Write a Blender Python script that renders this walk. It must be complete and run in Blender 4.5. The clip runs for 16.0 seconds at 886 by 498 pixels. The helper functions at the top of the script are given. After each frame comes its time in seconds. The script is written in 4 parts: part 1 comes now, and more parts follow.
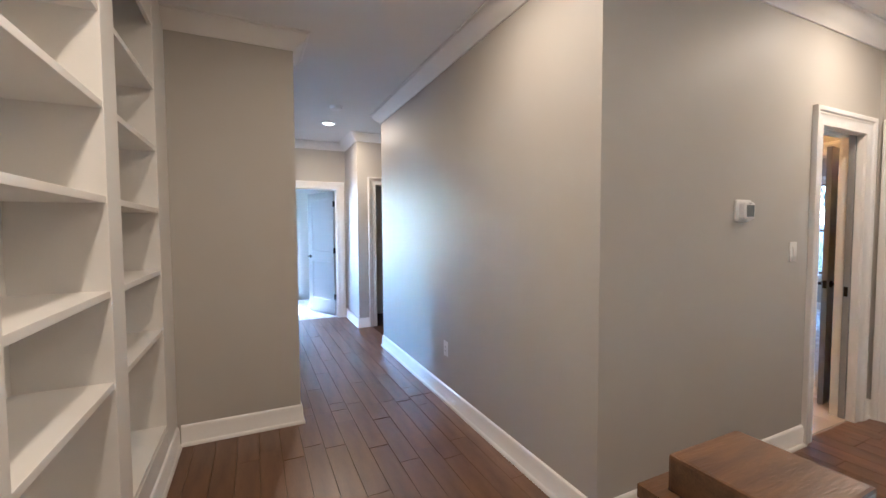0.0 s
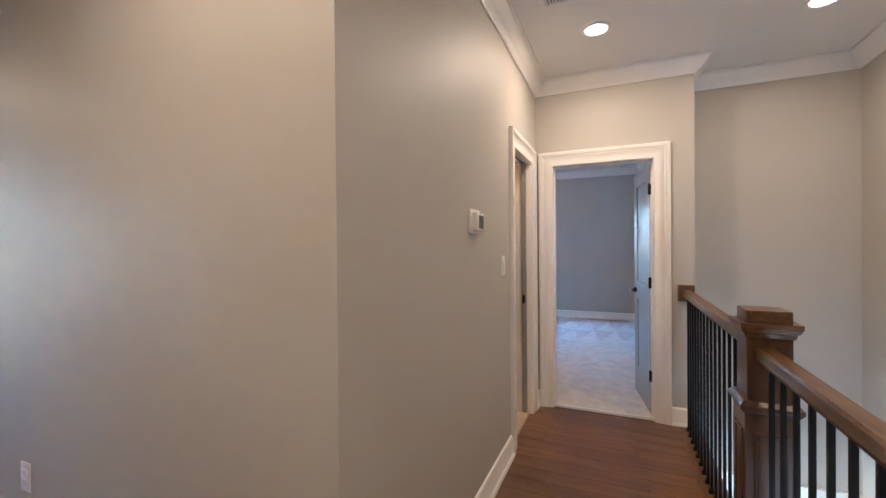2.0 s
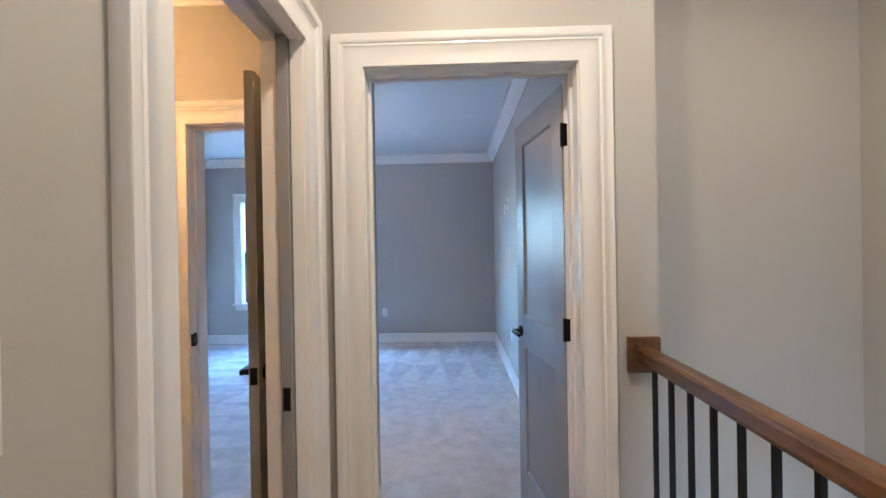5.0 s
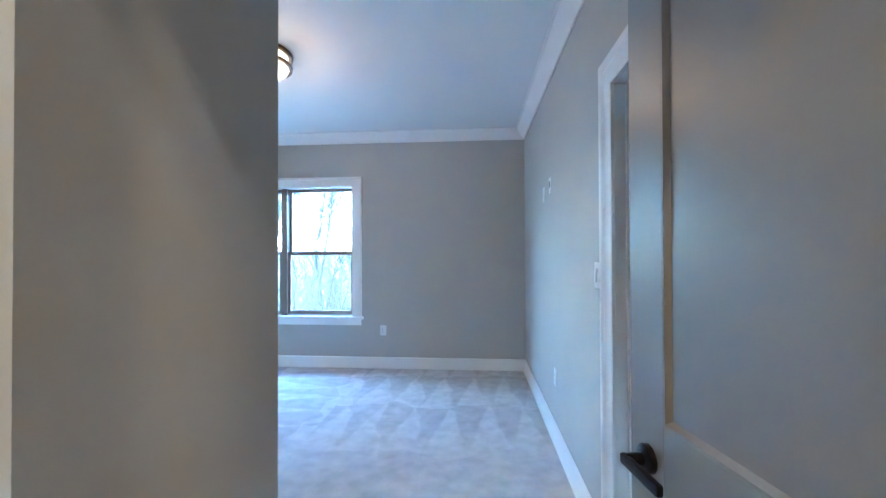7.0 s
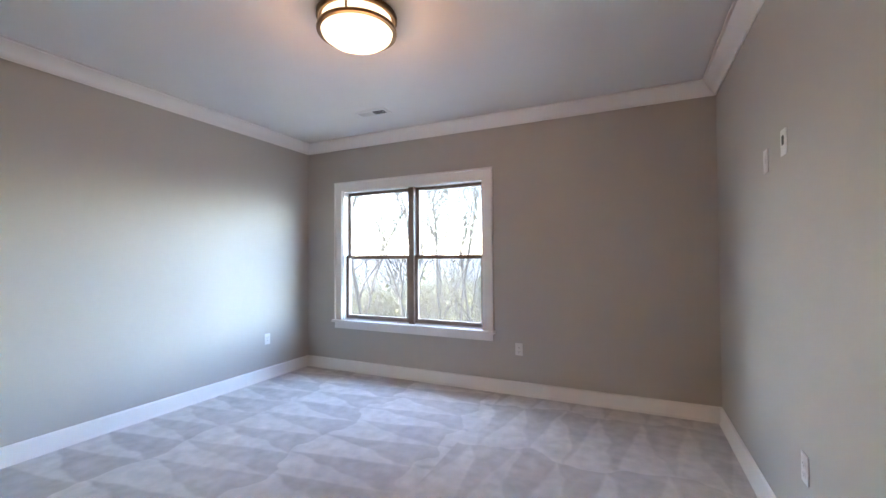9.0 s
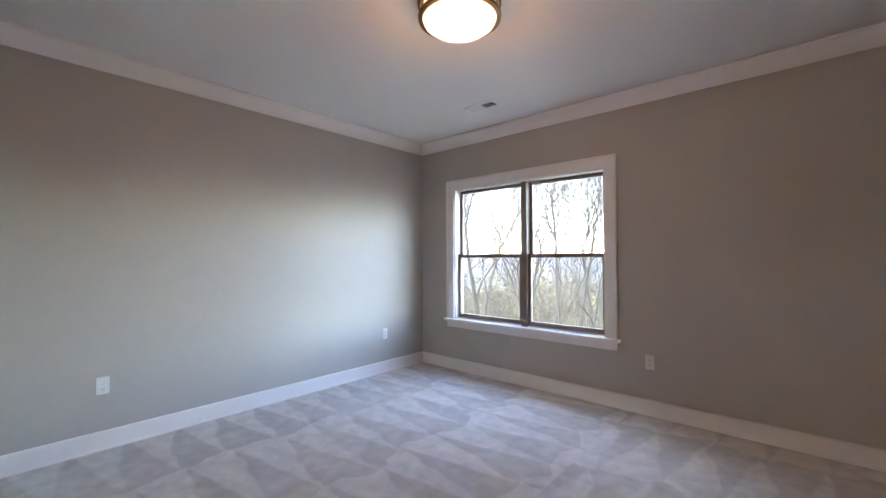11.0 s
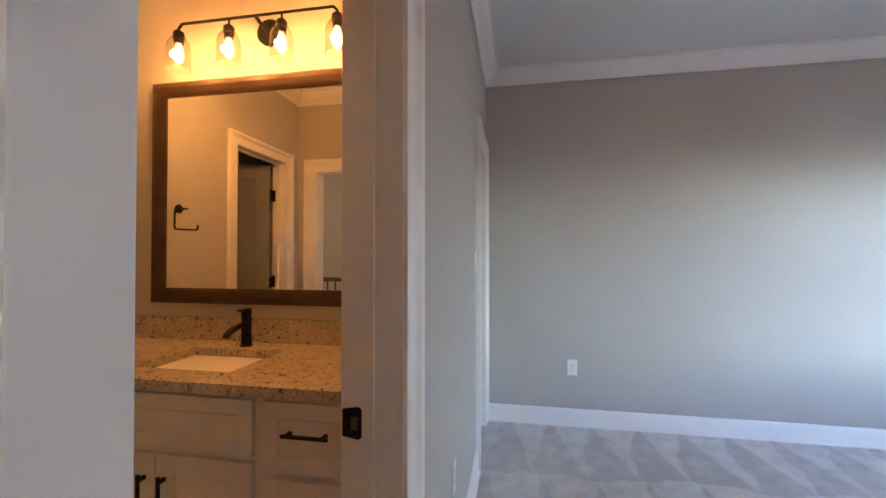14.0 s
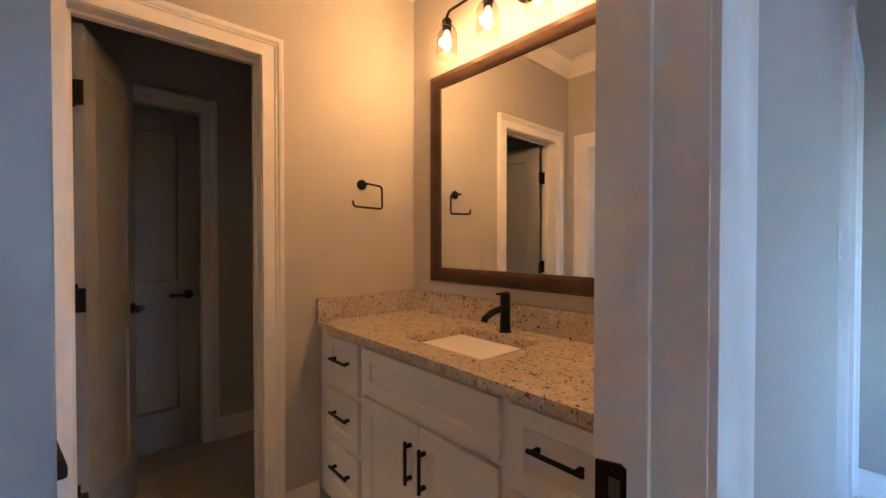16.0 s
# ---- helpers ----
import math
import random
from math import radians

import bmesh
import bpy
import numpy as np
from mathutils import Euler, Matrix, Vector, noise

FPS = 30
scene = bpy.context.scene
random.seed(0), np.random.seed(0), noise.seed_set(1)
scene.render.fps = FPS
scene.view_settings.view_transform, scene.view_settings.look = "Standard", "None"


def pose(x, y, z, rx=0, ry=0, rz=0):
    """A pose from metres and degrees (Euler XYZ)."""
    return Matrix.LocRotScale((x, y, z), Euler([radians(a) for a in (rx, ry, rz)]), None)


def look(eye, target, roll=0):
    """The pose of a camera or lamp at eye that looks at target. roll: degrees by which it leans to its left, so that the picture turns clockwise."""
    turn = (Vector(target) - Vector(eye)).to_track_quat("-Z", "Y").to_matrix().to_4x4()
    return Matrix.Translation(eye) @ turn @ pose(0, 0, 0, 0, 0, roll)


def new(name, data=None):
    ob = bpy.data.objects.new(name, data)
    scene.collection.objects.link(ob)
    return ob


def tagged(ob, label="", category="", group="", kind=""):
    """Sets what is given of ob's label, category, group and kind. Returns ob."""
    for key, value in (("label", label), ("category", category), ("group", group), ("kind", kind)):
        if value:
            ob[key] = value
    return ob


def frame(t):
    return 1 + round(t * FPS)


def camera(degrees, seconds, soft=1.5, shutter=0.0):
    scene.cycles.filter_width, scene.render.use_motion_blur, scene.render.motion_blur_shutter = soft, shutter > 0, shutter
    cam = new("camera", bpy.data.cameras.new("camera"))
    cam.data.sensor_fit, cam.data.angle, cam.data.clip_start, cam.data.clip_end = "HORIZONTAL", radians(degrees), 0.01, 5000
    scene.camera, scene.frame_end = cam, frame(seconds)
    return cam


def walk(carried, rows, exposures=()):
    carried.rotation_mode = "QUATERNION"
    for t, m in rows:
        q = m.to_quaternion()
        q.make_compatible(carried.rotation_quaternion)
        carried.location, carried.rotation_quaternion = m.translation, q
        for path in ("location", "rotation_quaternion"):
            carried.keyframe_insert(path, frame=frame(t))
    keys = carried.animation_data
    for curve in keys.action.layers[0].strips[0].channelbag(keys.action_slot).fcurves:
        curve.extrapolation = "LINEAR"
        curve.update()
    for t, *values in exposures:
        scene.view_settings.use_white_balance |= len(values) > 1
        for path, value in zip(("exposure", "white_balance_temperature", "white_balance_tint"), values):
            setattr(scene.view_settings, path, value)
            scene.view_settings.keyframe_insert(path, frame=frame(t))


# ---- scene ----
cam = camera(95.2, 16.0)
PATH = [
    (0, (1.327, -4.065, 1.394), (-0.482, -3.218, 1.299), -0.3),
    (0.5, (1.111, -4.017, 1.392), (-0.524, -2.869, 1.305), -0.3),
    (1, (0.94, -3.891, 1.361), (-0.452, -2.457, 1.305), -0.1),
    (1.5, (0.785, -3.722, 1.362), (-0.318, -2.054, 1.332), -0.3),
    (2, (0.66, -3.511, 1.368), (-0.141, -1.678, 1.357), -0.5),
    (2.5, (0.623, -3.239, 1.366), (0.062, -1.319, 1.369), -0.6),
    (3, (0.577, -2.917, 1.366), (0.209, -0.951, 1.371), -0.9),
    (3.5, (0.522, -2.57, 1.378), (0.303, -0.582, 1.376), -0.9),
    (4, (0.491, -2.194, 1.387), (0.362, -0.198, 1.381), -1.0),
    (4.5, (0.459, -1.812, 1.394), (0.401, 0.187, 1.386), -1.0),
    (7, (0.47, -0.141, 1.344), (0.314, 1.853, 1.365), -0.2),
    (7.5, (0.477, 0.137, 1.347), (0.193, 2.116, 1.373), -0.6),
    (8, (0.459, 0.353, 1.344), (0.004, 2.3, 1.375), -0.5),
    (8.5, (0.418, 0.53, 1.346), (-0.236, 2.42, 1.38), -0.4),
    (9, (0.408, 0.646, 1.333), (-0.439, 2.458, 1.378), -0.3),
    (11.5, (0.348, 0.865, 1.328), (-1.121, 2.221, 1.369), -0.1),
    (12, (0.253, 0.907, 1.328), (-1.381, 2.06, 1.369), -0.0),
    (12.5, (0.172, 0.95, 1.334), (-1.632, 1.812, 1.368), 0.0),
    (13, (0.092, 0.983, 1.321), (-1.846, 1.475, 1.352), 0.0),
    (13.5, (0.029, 0.965, 1.305), (-1.969, 1.047, 1.337), 0.1),
    (14, (-0.05, 0.953, 1.307), (-2.017, 0.596, 1.334), -0.0),
    (14.5, (-0.154, 0.93, 1.296), (-2.008, 0.178, 1.318), 0.0),
    (15, (-0.222, 0.934, 1.286), (-1.897, -0.16, 1.297), 0.1),
    (15.5, (-0.274, 0.917, 1.274), (-1.759, -0.424, 1.271), 0.1),
    (16, (-0.352, 0.856, 1.272), (-1.683, -0.636, 1.243), -0.0),
]
walk(cam, [(t, look(eye, target, roll)) for t, eye, target, roll in PATH],
     [(0.0, 6.25, 4350, 3), (1.0, 6.2, 4400, 4), (2.0, 6.15, 4600, 6), (3.0, 6.2, 4600, 6), (4.5, 6.2, 4350, 2), (7.0, 6.4, 4300, -6), (8.0, 6.25, 5800, 8), (9.0, 5.75, 6400, 11), (11.5, 5.4, 6800, 13), (12.5, 5.4, 6700, 13), (14.5, 5.35, 6200, 14), (16.0, 5.6, 4700, 7)])

# ---- light ----
world = bpy.data.worlds.new("sky")
scene.world = world
world.use_nodes = True
wn = world.node_tree
sky = wn.nodes.new("ShaderNodeTexSky")
sky.sky_type, sky.sun_disc = "NISHITA", False
sky.sun_elevation, sky.sun_rotation = radians(54), radians(258)
wn.links.new(sky.outputs[0], wn.nodes["Background"].inputs[0])
wn.nodes["Background"].inputs[1].default_value = 0.15
sun = new("sun", bpy.data.lights.new("sun", "SUN"))
sun.data.energy, sun.data.angle, sun.data.color = 0.9, radians(10), (1.0, 0.94, 0.85)
sun.matrix_world = look((-28, -6, 40), (0, 0, 0))


def disc_lamp(x, y, z, watts, color, size=0.13):
    lamp = new("lamp", bpy.data.lights.new("lamp", "AREA"))
    lamp.data.shape, lamp.data.size = "DISK", size
    lamp.data.energy, lamp.data.color = watts, color
    lamp.location = (x, y, z)
    return lamp


WARM = (1.0, 0.61, 0.315)
AMBER = (1.0, 0.40, 0.10)


def point_lamp(x, y, z, watts, color, radius):
    lamp = new("lamp", bpy.data.lights.new("lamp", "POINT"))
    lamp.data.energy, lamp.data.color, lamp.data.shadow_soft_size = watts, color, radius
    lamp.location = (x, y, z)
    return lamp


# (1.7, -2.7) and (0.5, -4.2) are added out of view as fill.
DOWN_AND_FILL = ((0.53, -0.74, 0.27), (1.73, -0.54, 0.17), (-0.35, -3.25, 0.20), (1.7, -2.7, 0.15), (0.5, -4.2, 0.32), (-4.0, -3.17, 0.50))
for lx, ly, watts in DOWN_AND_FILL:
    disc_lamp(lx, ly, 2.735, watts, WARM)
point_lamp(-1.03, 2.55, 2.52, 0.27, (1.0, 0.50, 0.20), 0.12)
for k in range(4):
    point_lamp(-1.63, -0.577 + 0.26 * k, 2.22, 0.130, AMBER, 0.02)


# ---- materials ----
def surface(name, base, rough=0.6, var=0.06, scale=6.0, fine=140.0, bump=0.05, metal=0.0, stretch=(1, 1, 1), second=None, gloss_var=0.08):
    """Base colour varied at two scales, uneven gloss and a fine relief."""
    m = bpy.data.materials.new(name)
    m.use_nodes = True
    nt = m.node_tree
    bs = nt.nodes["Principled BSDF"]
    N = nt.nodes.new
    co = N("ShaderNodeTexCoord")
    mp = N("ShaderNodeMapping")
    mp.inputs["Scale"].default_value = stretch
    nt.links.new(co.outputs["Object"], mp.inputs[0])
    n1, n2 = N("ShaderNodeTexNoise"), N("ShaderNodeTexNoise")
    n1.inputs["Scale"].default_value, n2.inputs["Scale"].default_value = scale, fine
    n1.inputs["Detail"].default_value = 4
    for n in (n1, n2):
        nt.links.new(mp.outputs[0], n.inputs["Vector"])
    mix = N("ShaderNodeMix")
    mix.data_type = "RGBA"
    second = second or tuple(max(0.0, c * (1 - 2.2 * var)) for c in base)
    mix.inputs["A"].default_value, mix.inputs["B"].default_value = (*base, 1), (*second, 1)
    ad = N("ShaderNodeMath")
    ad.operation = "MULTIPLY_ADD"
    nt.links.new(n2.outputs[0], ad.inputs[0])
    ad.inputs[1].default_value = 0.5
    sc = N("ShaderNodeMath")
    sc.operation = "MULTIPLY_ADD"
    nt.links.new(n1.outputs[0], sc.inputs[0])
    sc.inputs[1].default_value, sc.inputs[2].default_value = 1.6, -0.55
    nt.links.new(sc.outputs[0], ad.inputs[2])
    ad.use_clamp = True
    nt.links.new(ad.outputs[0], mix.inputs["Factor"])
    nt.links.new(mix.outputs["Result"], bs.inputs["Base Color"])
    rg = N("ShaderNodeMath")
    rg.operation = "MULTIPLY_ADD"
    nt.links.new(n1.outputs[0], rg.inputs[0])
    rg.inputs[1].default_value, rg.inputs[2].default_value = gloss_var, rough - gloss_var / 2
    nt.links.new(rg.outputs[0], bs.inputs["Roughness"])
    bs.inputs["Metallic"].default_value = metal
    if bump:
        bp = N("ShaderNodeBump")
        bp.inputs["Strength"].default_value, bp.inputs["Distance"].default_value = bump, 0.004
        nt.links.new(n2.outputs[0], bp.inputs["Height"])
        nt.links.new(bp.outputs[0], bs.inputs["Normal"])
    return m


def per_piece(m, amount):
    """Varies the brightness from piece to piece."""
    nt = m.node_tree
    bs = nt.nodes["Principled BSDF"]
    old = bs.inputs["Base Color"].links[0].from_socket
    oi, mr, hsv = nt.nodes.new("ShaderNodeObjectInfo"), nt.nodes.new("ShaderNodeMapRange"), nt.nodes.new("ShaderNodeHueSaturation")
    mr.inputs["To Min"].default_value, mr.inputs["To Max"].default_value = 1 - amount, 1 + amount
    nt.links.new(oi.outputs["Random"], mr.inputs["Value"])
    nt.links.new(mr.outputs[0], hsv.inputs["Value"])
    nt.links.new(old, hsv.inputs["Color"])
    nt.links.new(hsv.outputs[0], bs.inputs["Base Color"])
    return m


PAINT = surface("wall_paint", (0.49, 0.465, 0.42), 0.55, 0.02, 2.0, 260, 0.06)
CEIL = surface("ceiling_paint", (0.78, 0.765, 0.74), 0.8, 0.02, 1.5, 220, 0.05)
TRIM = surface("trim_paint", (0.84, 0.82, 0.79), 0.32, 0.02, 3.0, 90, 0.02)
DOORP = surface("door_paint", (0.29, 0.29, 0.29), 0.34, 0.02, 3.0, 160, 0.03)
OAK = per_piece(surface("floor_wood", (0.185, 0.097, 0.044), 0.34, 0.2, 2.2, 30, 0.05, stretch=(1, 6, 1), second=(0.075, 0.036, 0.018), gloss_var=0.18), 0.13)
GAP = surface("floor_joint", (0.055, 0.026, 0.013), 0.7, 0.1)
CARPET = surface("carpet", (0.80, 0.77, 0.75), 0.95, 0.06, 9.0, 300, 0.9, second=(0.54, 0.52, 0.505))


def vacuum_marks(m, dark):
    """Brushed wedges in the pile: rows of lighter and darker triangles."""
    nt = m.node_tree
    bs = nt.nodes["Principled BSDF"]
    old = bs.inputs["Base Color"].links[0].from_socket
    N, L = nt.nodes.new, nt.links.new

    def op(kind, a, b=None, c=None):
        n = N("ShaderNodeMath")
        n.operation = kind
        for i, v in enumerate((a, b, c)):
            if v is None:
                continue
            if isinstance(v, (int, float)):
                n.inputs[i].default_value = v
            else:
                L(v, n.inputs[i])
        return n.outputs[0]
    co, sep, ns = N("ShaderNodeTexCoord"), N("ShaderNodeSeparateXYZ"), N("ShaderNodeTexNoise")
    L(co.outputs["Object"], sep.inputs[0])
    ns.inputs["Scale"].default_value = 2.3
    L(co.outputs["Object"], ns.inputs["Vector"])
    wob = op("MULTIPLY_ADD", ns.outputs[0], 0.55, -0.275)
    east = op("GREATER_THAN", sep.outputs[0], -0.75)
    across = op("SUBTRACT", sep.outputs[0], sep.outputs[1])
    u = op("MULTIPLY_ADD", op("MULTIPLY_ADD", east, across, sep.outputs[1]), 1 / 0.30, wob)
    v = op("MULTIPLY_ADD", op("MULTIPLY_ADD", east, op("MULTIPLY", across, -1.0), sep.outputs[0]), 1 / 0.85, wob)
    row = op("FLOOR", v)
    saw = op("FRACT", op("MULTIPLY_ADD", row, 0.37, u))
    tri = op("MULTIPLY", op("ABSOLUTE", op("SUBTRACT", saw, 0.5)), 2.0)
    d = op("SUBTRACT", op("FRACT", v), tri)
    soft = N("ShaderNodeMapRange")
    soft.interpolation_type = "SMOOTHSTEP"
    L(d, soft.inputs["Value"])
    soft.inputs["From Min"].default_value, soft.inputs["From Max"].default_value = -0.10, 0.10
    fl = N("ShaderNodeTexNoise")
    fl.inputs["Scale"].default_value = 0.9
    L(co.outputs["Object"], fl.inputs["Vector"])
    mix = N("ShaderNodeMix")
    mix.data_type, mix.blend_type = "RGBA", "MULTIPLY"
    mix.inputs["B"].default_value = (*dark, 1)
    rim = N("ShaderNodeMapRange")
    rim.interpolation_type = "SMOOTHSTEP"
    L(op("MAXIMUM", op("SUBTRACT", sep.outputs[1], 2.9), op("SUBTRACT", -1.1, sep.outputs[0])), rim.inputs["Value"])
    rim.inputs["From Min"].default_value, rim.inputs["From Max"].default_value = -0.7, 0.3
    rim.inputs["To Min"].default_value = 0.12
    L(op("MULTIPLY", rim.outputs[0], op("MULTIPLY", soft.outputs[0], op("MULTIPLY_ADD", fl.outputs[0], 1.4, 0.1))), mix.inputs["Factor"])
    L(old, mix.inputs["A"])
    L(mix.outputs["Result"], bs.inputs["Base Color"])


vacuum_marks(CARPET, (0.79, 0.785, 0.79))
TILE = per_piece(surface("floor_tile", (0.52, 0.44, 0.35), 0.4, 0.1, 4, 40, 0.03), 0.06)
GROUT = surface("grout", (0.35, 0.31, 0.26), 0.9, 0.05)
WOOD = surface("stained_oak", (0.175, 0.088, 0.034), 0.3, 0.15, 4.5, 40, 0.12, stretch=(11, 1.2, 9), second=(0.038, 0.018, 0.008))
POSTW = surface("stained_oak_upright", (0.105, 0.05, 0.02), 0.3, 0.15, 3.5, 40, 0.1, stretch=(9, 9, 1.2), second=(0.04, 0.019, 0.009))
IRON = surface("black_iron", (0.007, 0.0065, 0.006), 0.5, 0.1, 20, 200, 0.04, metal=0.0)
IRON.node_tree.nodes["Principled BSDF"].inputs["Specular IOR Level"].default_value = 0.2
BRONZE = surface("dark_bronze", (0.022, 0.017, 0.014), 0.36, 0.15, 30, 200, 0.02, metal=0.8)
PLASTIC = surface("white_plastic", (0.78, 0.77, 0.75), 0.35, 0.01, 10, 100, 0.0)
METAL_IN = surface("latch_recess", (0.09, 0.06, 0.04), 0.5, 0.1, 30, 200, 0.02)
SLOT = surface("dark_slot", (0.03, 0.03, 0.03), 0.5, 0.05)


# ---- mesh helpers ----
def box(bm, x0, x1, y0, y1, z0, z1, bevel=0.0):
    vs = [bm.verts.new((x, y, z)) for x in (x0, x1) for y in (y0, y1) for z in (z0, z1)]
    fs = [bm.faces.new([vs[i] for i in q]) for q in ((0, 1, 3, 2), (4, 6, 7, 5), (0, 4, 5, 1), (2, 3, 7, 6), (0, 2, 6, 4), (1, 5, 7, 3))]
    if bevel:
        es = list({e for f in fs for e in f.edges})
        bmesh.ops.bevel(bm, geom=es, offset=bevel, segments=2, affect="EDGES", profile=0.6)
    return bm


def boxes(*items, bevel=0.0):
    bm = bmesh.new()
    for it in items:
        box(bm, *it, bevel=bevel)
    return bm


def mesh_from(name, bm, material, smooth=None):
    bmesh.ops.recalc_face_normals(bm, faces=bm.faces)
    me = bpy.data.meshes.new(name)
    bm.to_mesh(me)
    bm.free()
    me.materials.append(material)
    if smooth:
        me.polygons.foreach_set("use_smooth", [True] * len(me.polygons))
        me.set_sharp_from_angle(angle=radians(smooth))
    return me


def part(name, bm, material, parent=None, label="", smooth=None, m=None):
    """One mesh object from a bmesh (or a shared mesh), under a thing or a part."""
    ob = new(name, bm if isinstance(bm, bpy.types.Mesh) else mesh_from(name, bm, material, smooth))
    if parent:
        ob.parent = parent
    if m is not None:
        ob.matrix_basis = m
    return tagged(ob, label) if label else ob


def thing(name, label, category, m=None, group="", kind=""):
    ob = new(name)
    if m is not None:
        ob.matrix_basis = m
    return tagged(ob, label, category, group, kind)


def structure(name, bm, material, label, category, smooth=None):
    return tagged(part(name, bm, material, smooth=smooth), label, category, kind="structure")


def sweep(bm, path, profile, place, closed=False):
    """Runs a profile of (offset to the left of the path, height) along a flat path with mitred corners; place maps (a, b, height) to the world."""
    n = len(path)
    rings = []
    for i in range(n):
        p = Vector(path[i])
        a = (p - Vector(path[i - 1])).normalized() if (i or closed) else None
        b = (Vector(path[(i + 1) % n]) - p).normalized() if (i < n - 1 or closed) else None
        na = Vector((-a.y, a.x)) if a else None
        nb = Vector((-b.y, b.x)) if b else None
        if na and nb:
            mi = (na + nb) / max(0.2, 1 + na.dot(nb))
        else:
            mi = na or nb
        rings.append([bm.verts.new(place(p.x + mi.x * o, p.y + mi.y * o, h)) for o, h in profile])
    k = len(profile)
    for i in range(n if closed else n - 1):
        r, s = rings[i], rings[(i + 1) % n]
        for j in range(k):
            bm.faces.new((r[j], r[(j + 1) % k], s[(j + 1) % k], s[j]))
    if not closed:
        bm.faces.new(rings[0])
        bm.faces.new(rings[-1][::-1])
    return bm


def level(a, b, h):
    return (a, b, h)


CROWN = [(0, 2.64), (0.012, 2.64), (0.018, 2.655), (0.045, 2.672), (0.075, 2.705), (0.09, 2.735), (0.105, 2.738), (0.105, 2.752), (0, 2.752)]
BASE = [(0, 0), (0.028, 0), (0.027, 0.012), (0.018, 0.022), (0.015, 0.026), (0.015, 0.105), (0.012, 0.112), (0.012, 0.120), (0.006, 0.133), (0, 0.136)]
CASING = [(0.004, 0), (0.004, 0.012), (0.012, 0.015), (0.030, 0.013), (0.068, 0.016), (0.074, 0.021), (0.082, 0.019), (0.090, 0.027), (0.098, 0.029), (0.113, 0.029), (0.116, 0.025), (0.116, 0)]


def crown(name, path, closed=False):
    return structure(name, sweep(bmesh.new(), path, CROWN, level, closed), TRIM, "white painted crown moulding along the ceiling", "crown moulding", 40)


def baseboard(path):
    return structure("baseboard", sweep(bmesh.new(), path, BASE, level), TRIM, "white painted baseboard with a shoe moulding", "baseboard", 40)


def on_x(x, sign):
    """Places a drawing (along y, up) on the wall plane x, with depth towards sign."""
    return lambda a, b, h: (x + sign * h, a, b)


def on_y(y, sign):
    return lambda a, b, h: (a, y + sign * h, b)


def casing(name, s0, s1, top, place, label="white painted door casing with a moulded edge", width=0.116):
    bm = sweep(bmesh.new(), [(s0, 0.0), (s0, top), (s1, top), (s1, 0.0)], [(o * width / 0.116, h) for o, h in CASING], place)
    return structure(name, bm, TRIM, label, "door casing", 40)


def jamb(axis, s0, s1, d0, d1, top, stop=None):
    """The lining of a door opening; axis is the one along which the wall runs."""
    t = 0.018
    bm = bmesh.new()
    rows = [(s0 - t, s0, d0, d1, 0, top + t), (s1, s1 + t, d0, d1, 0, top + t), (s0, s1, d0, d1, top, top + t)]
    if stop:
        rows += [(s0, s0 + 0.011, *stop, 0, top), (s1 - 0.011, s1, *stop, 0, top), (s0 + 0.011, s1 - 0.011, *stop, top - 0.011, top)]
    for a0, a1, b0, b1, z0, z1 in rows:
        box(bm, *((a0, a1, b0, b1) if axis == "x" else (b0, b1, a0, a1)), z0, z1)
    return structure("door_jamb", bm, TRIM, "white painted door jamb lining the opening", "door jamb")


H = 2.75


def wall(name, x0, x1, y0, y1, openings=(), label="greige painted plaster wall", z0=0.0, z1=H):
    """A wall with openings (from, to, bottom, top) along its longer side."""
    along_x = x1 - x0 > y1 - y0
    lo, hi = (x0, x1) if along_x else (y0, y1)
    bm = bmesh.new()

    def piece(a, b, z0, z1):
        if b - a > 1e-4 and z1 - z0 > 1e-4:
            box(bm, *((a, b, y0, y1) if along_x else (x0, x1, a, b)), z0, z1)
    at = lo
    for a, b, za, zb in sorted(openings):
        piece(at, a, z0, z1)
        piece(a, b, z0, za)
        piece(a, b, zb, z1)
        at = b
    piece(at, hi, z0, z1)
    return structure(name, bm, PAINT, label, "wall")


# ---- the shell ----
DT = 2.035
J = 0.018
BD = (0.145, 0.900)       # bedroom door
PK = (-0.800, -0.215)     # pocket door to the bath
BB = (-0.892, -0.266)     # bath to bedroom
CL = (0.79, 1.555)        # shelf closet
D2 = (-3.14, -2.60)      # second closet
TR = (-0.935, -0.32)      # toilet room
FD = (-0.912, -0.30)      # door beyond the toilet room
WIN = (-2.735, -0.958, 0.60, 2.14)
BN, BS = 0.712, 0.582     # wall between bedroom and bath
EX = 0.042                # wall face inside the bedroom entry
wall("wall_bedroom_entry", -0.12, EX, 0.12, BN)
wall("wall_hall", -0.12, 0.0, -2.676, 0.12, [(PK[0] - J, PK[1] + J, 0, DT + J)])
wall("wall_passage", -3.34, -0.12, -2.676, -2.556)
wall("wall_hall_end", 0.0, 1.173, 0.0, 0.12, [(BD[0] - J, BD[1] + J, 0, DT + J)])
wall("wall_closet", 1.04, 1.173, 0.12, 4.527, [(CL[0] - J, CL[1] + J, 0, DT + J)])
wall("wall_bedroom_south", -3.27, -0.12, BS, BN, [(D2[0] - J, D2[1] + J, 0, DT + J), (BB[0] - J, BB[1] + J, 0, DT + J)])
wall("wall_bedroom_west", -3.39, -3.27, BS, 4.527)
wall("wall_window", -3.39, 1.173, 4.527, 4.69, [WIN])
wall("wall_mirror", -1.89, -1.77, -2.2, BS)
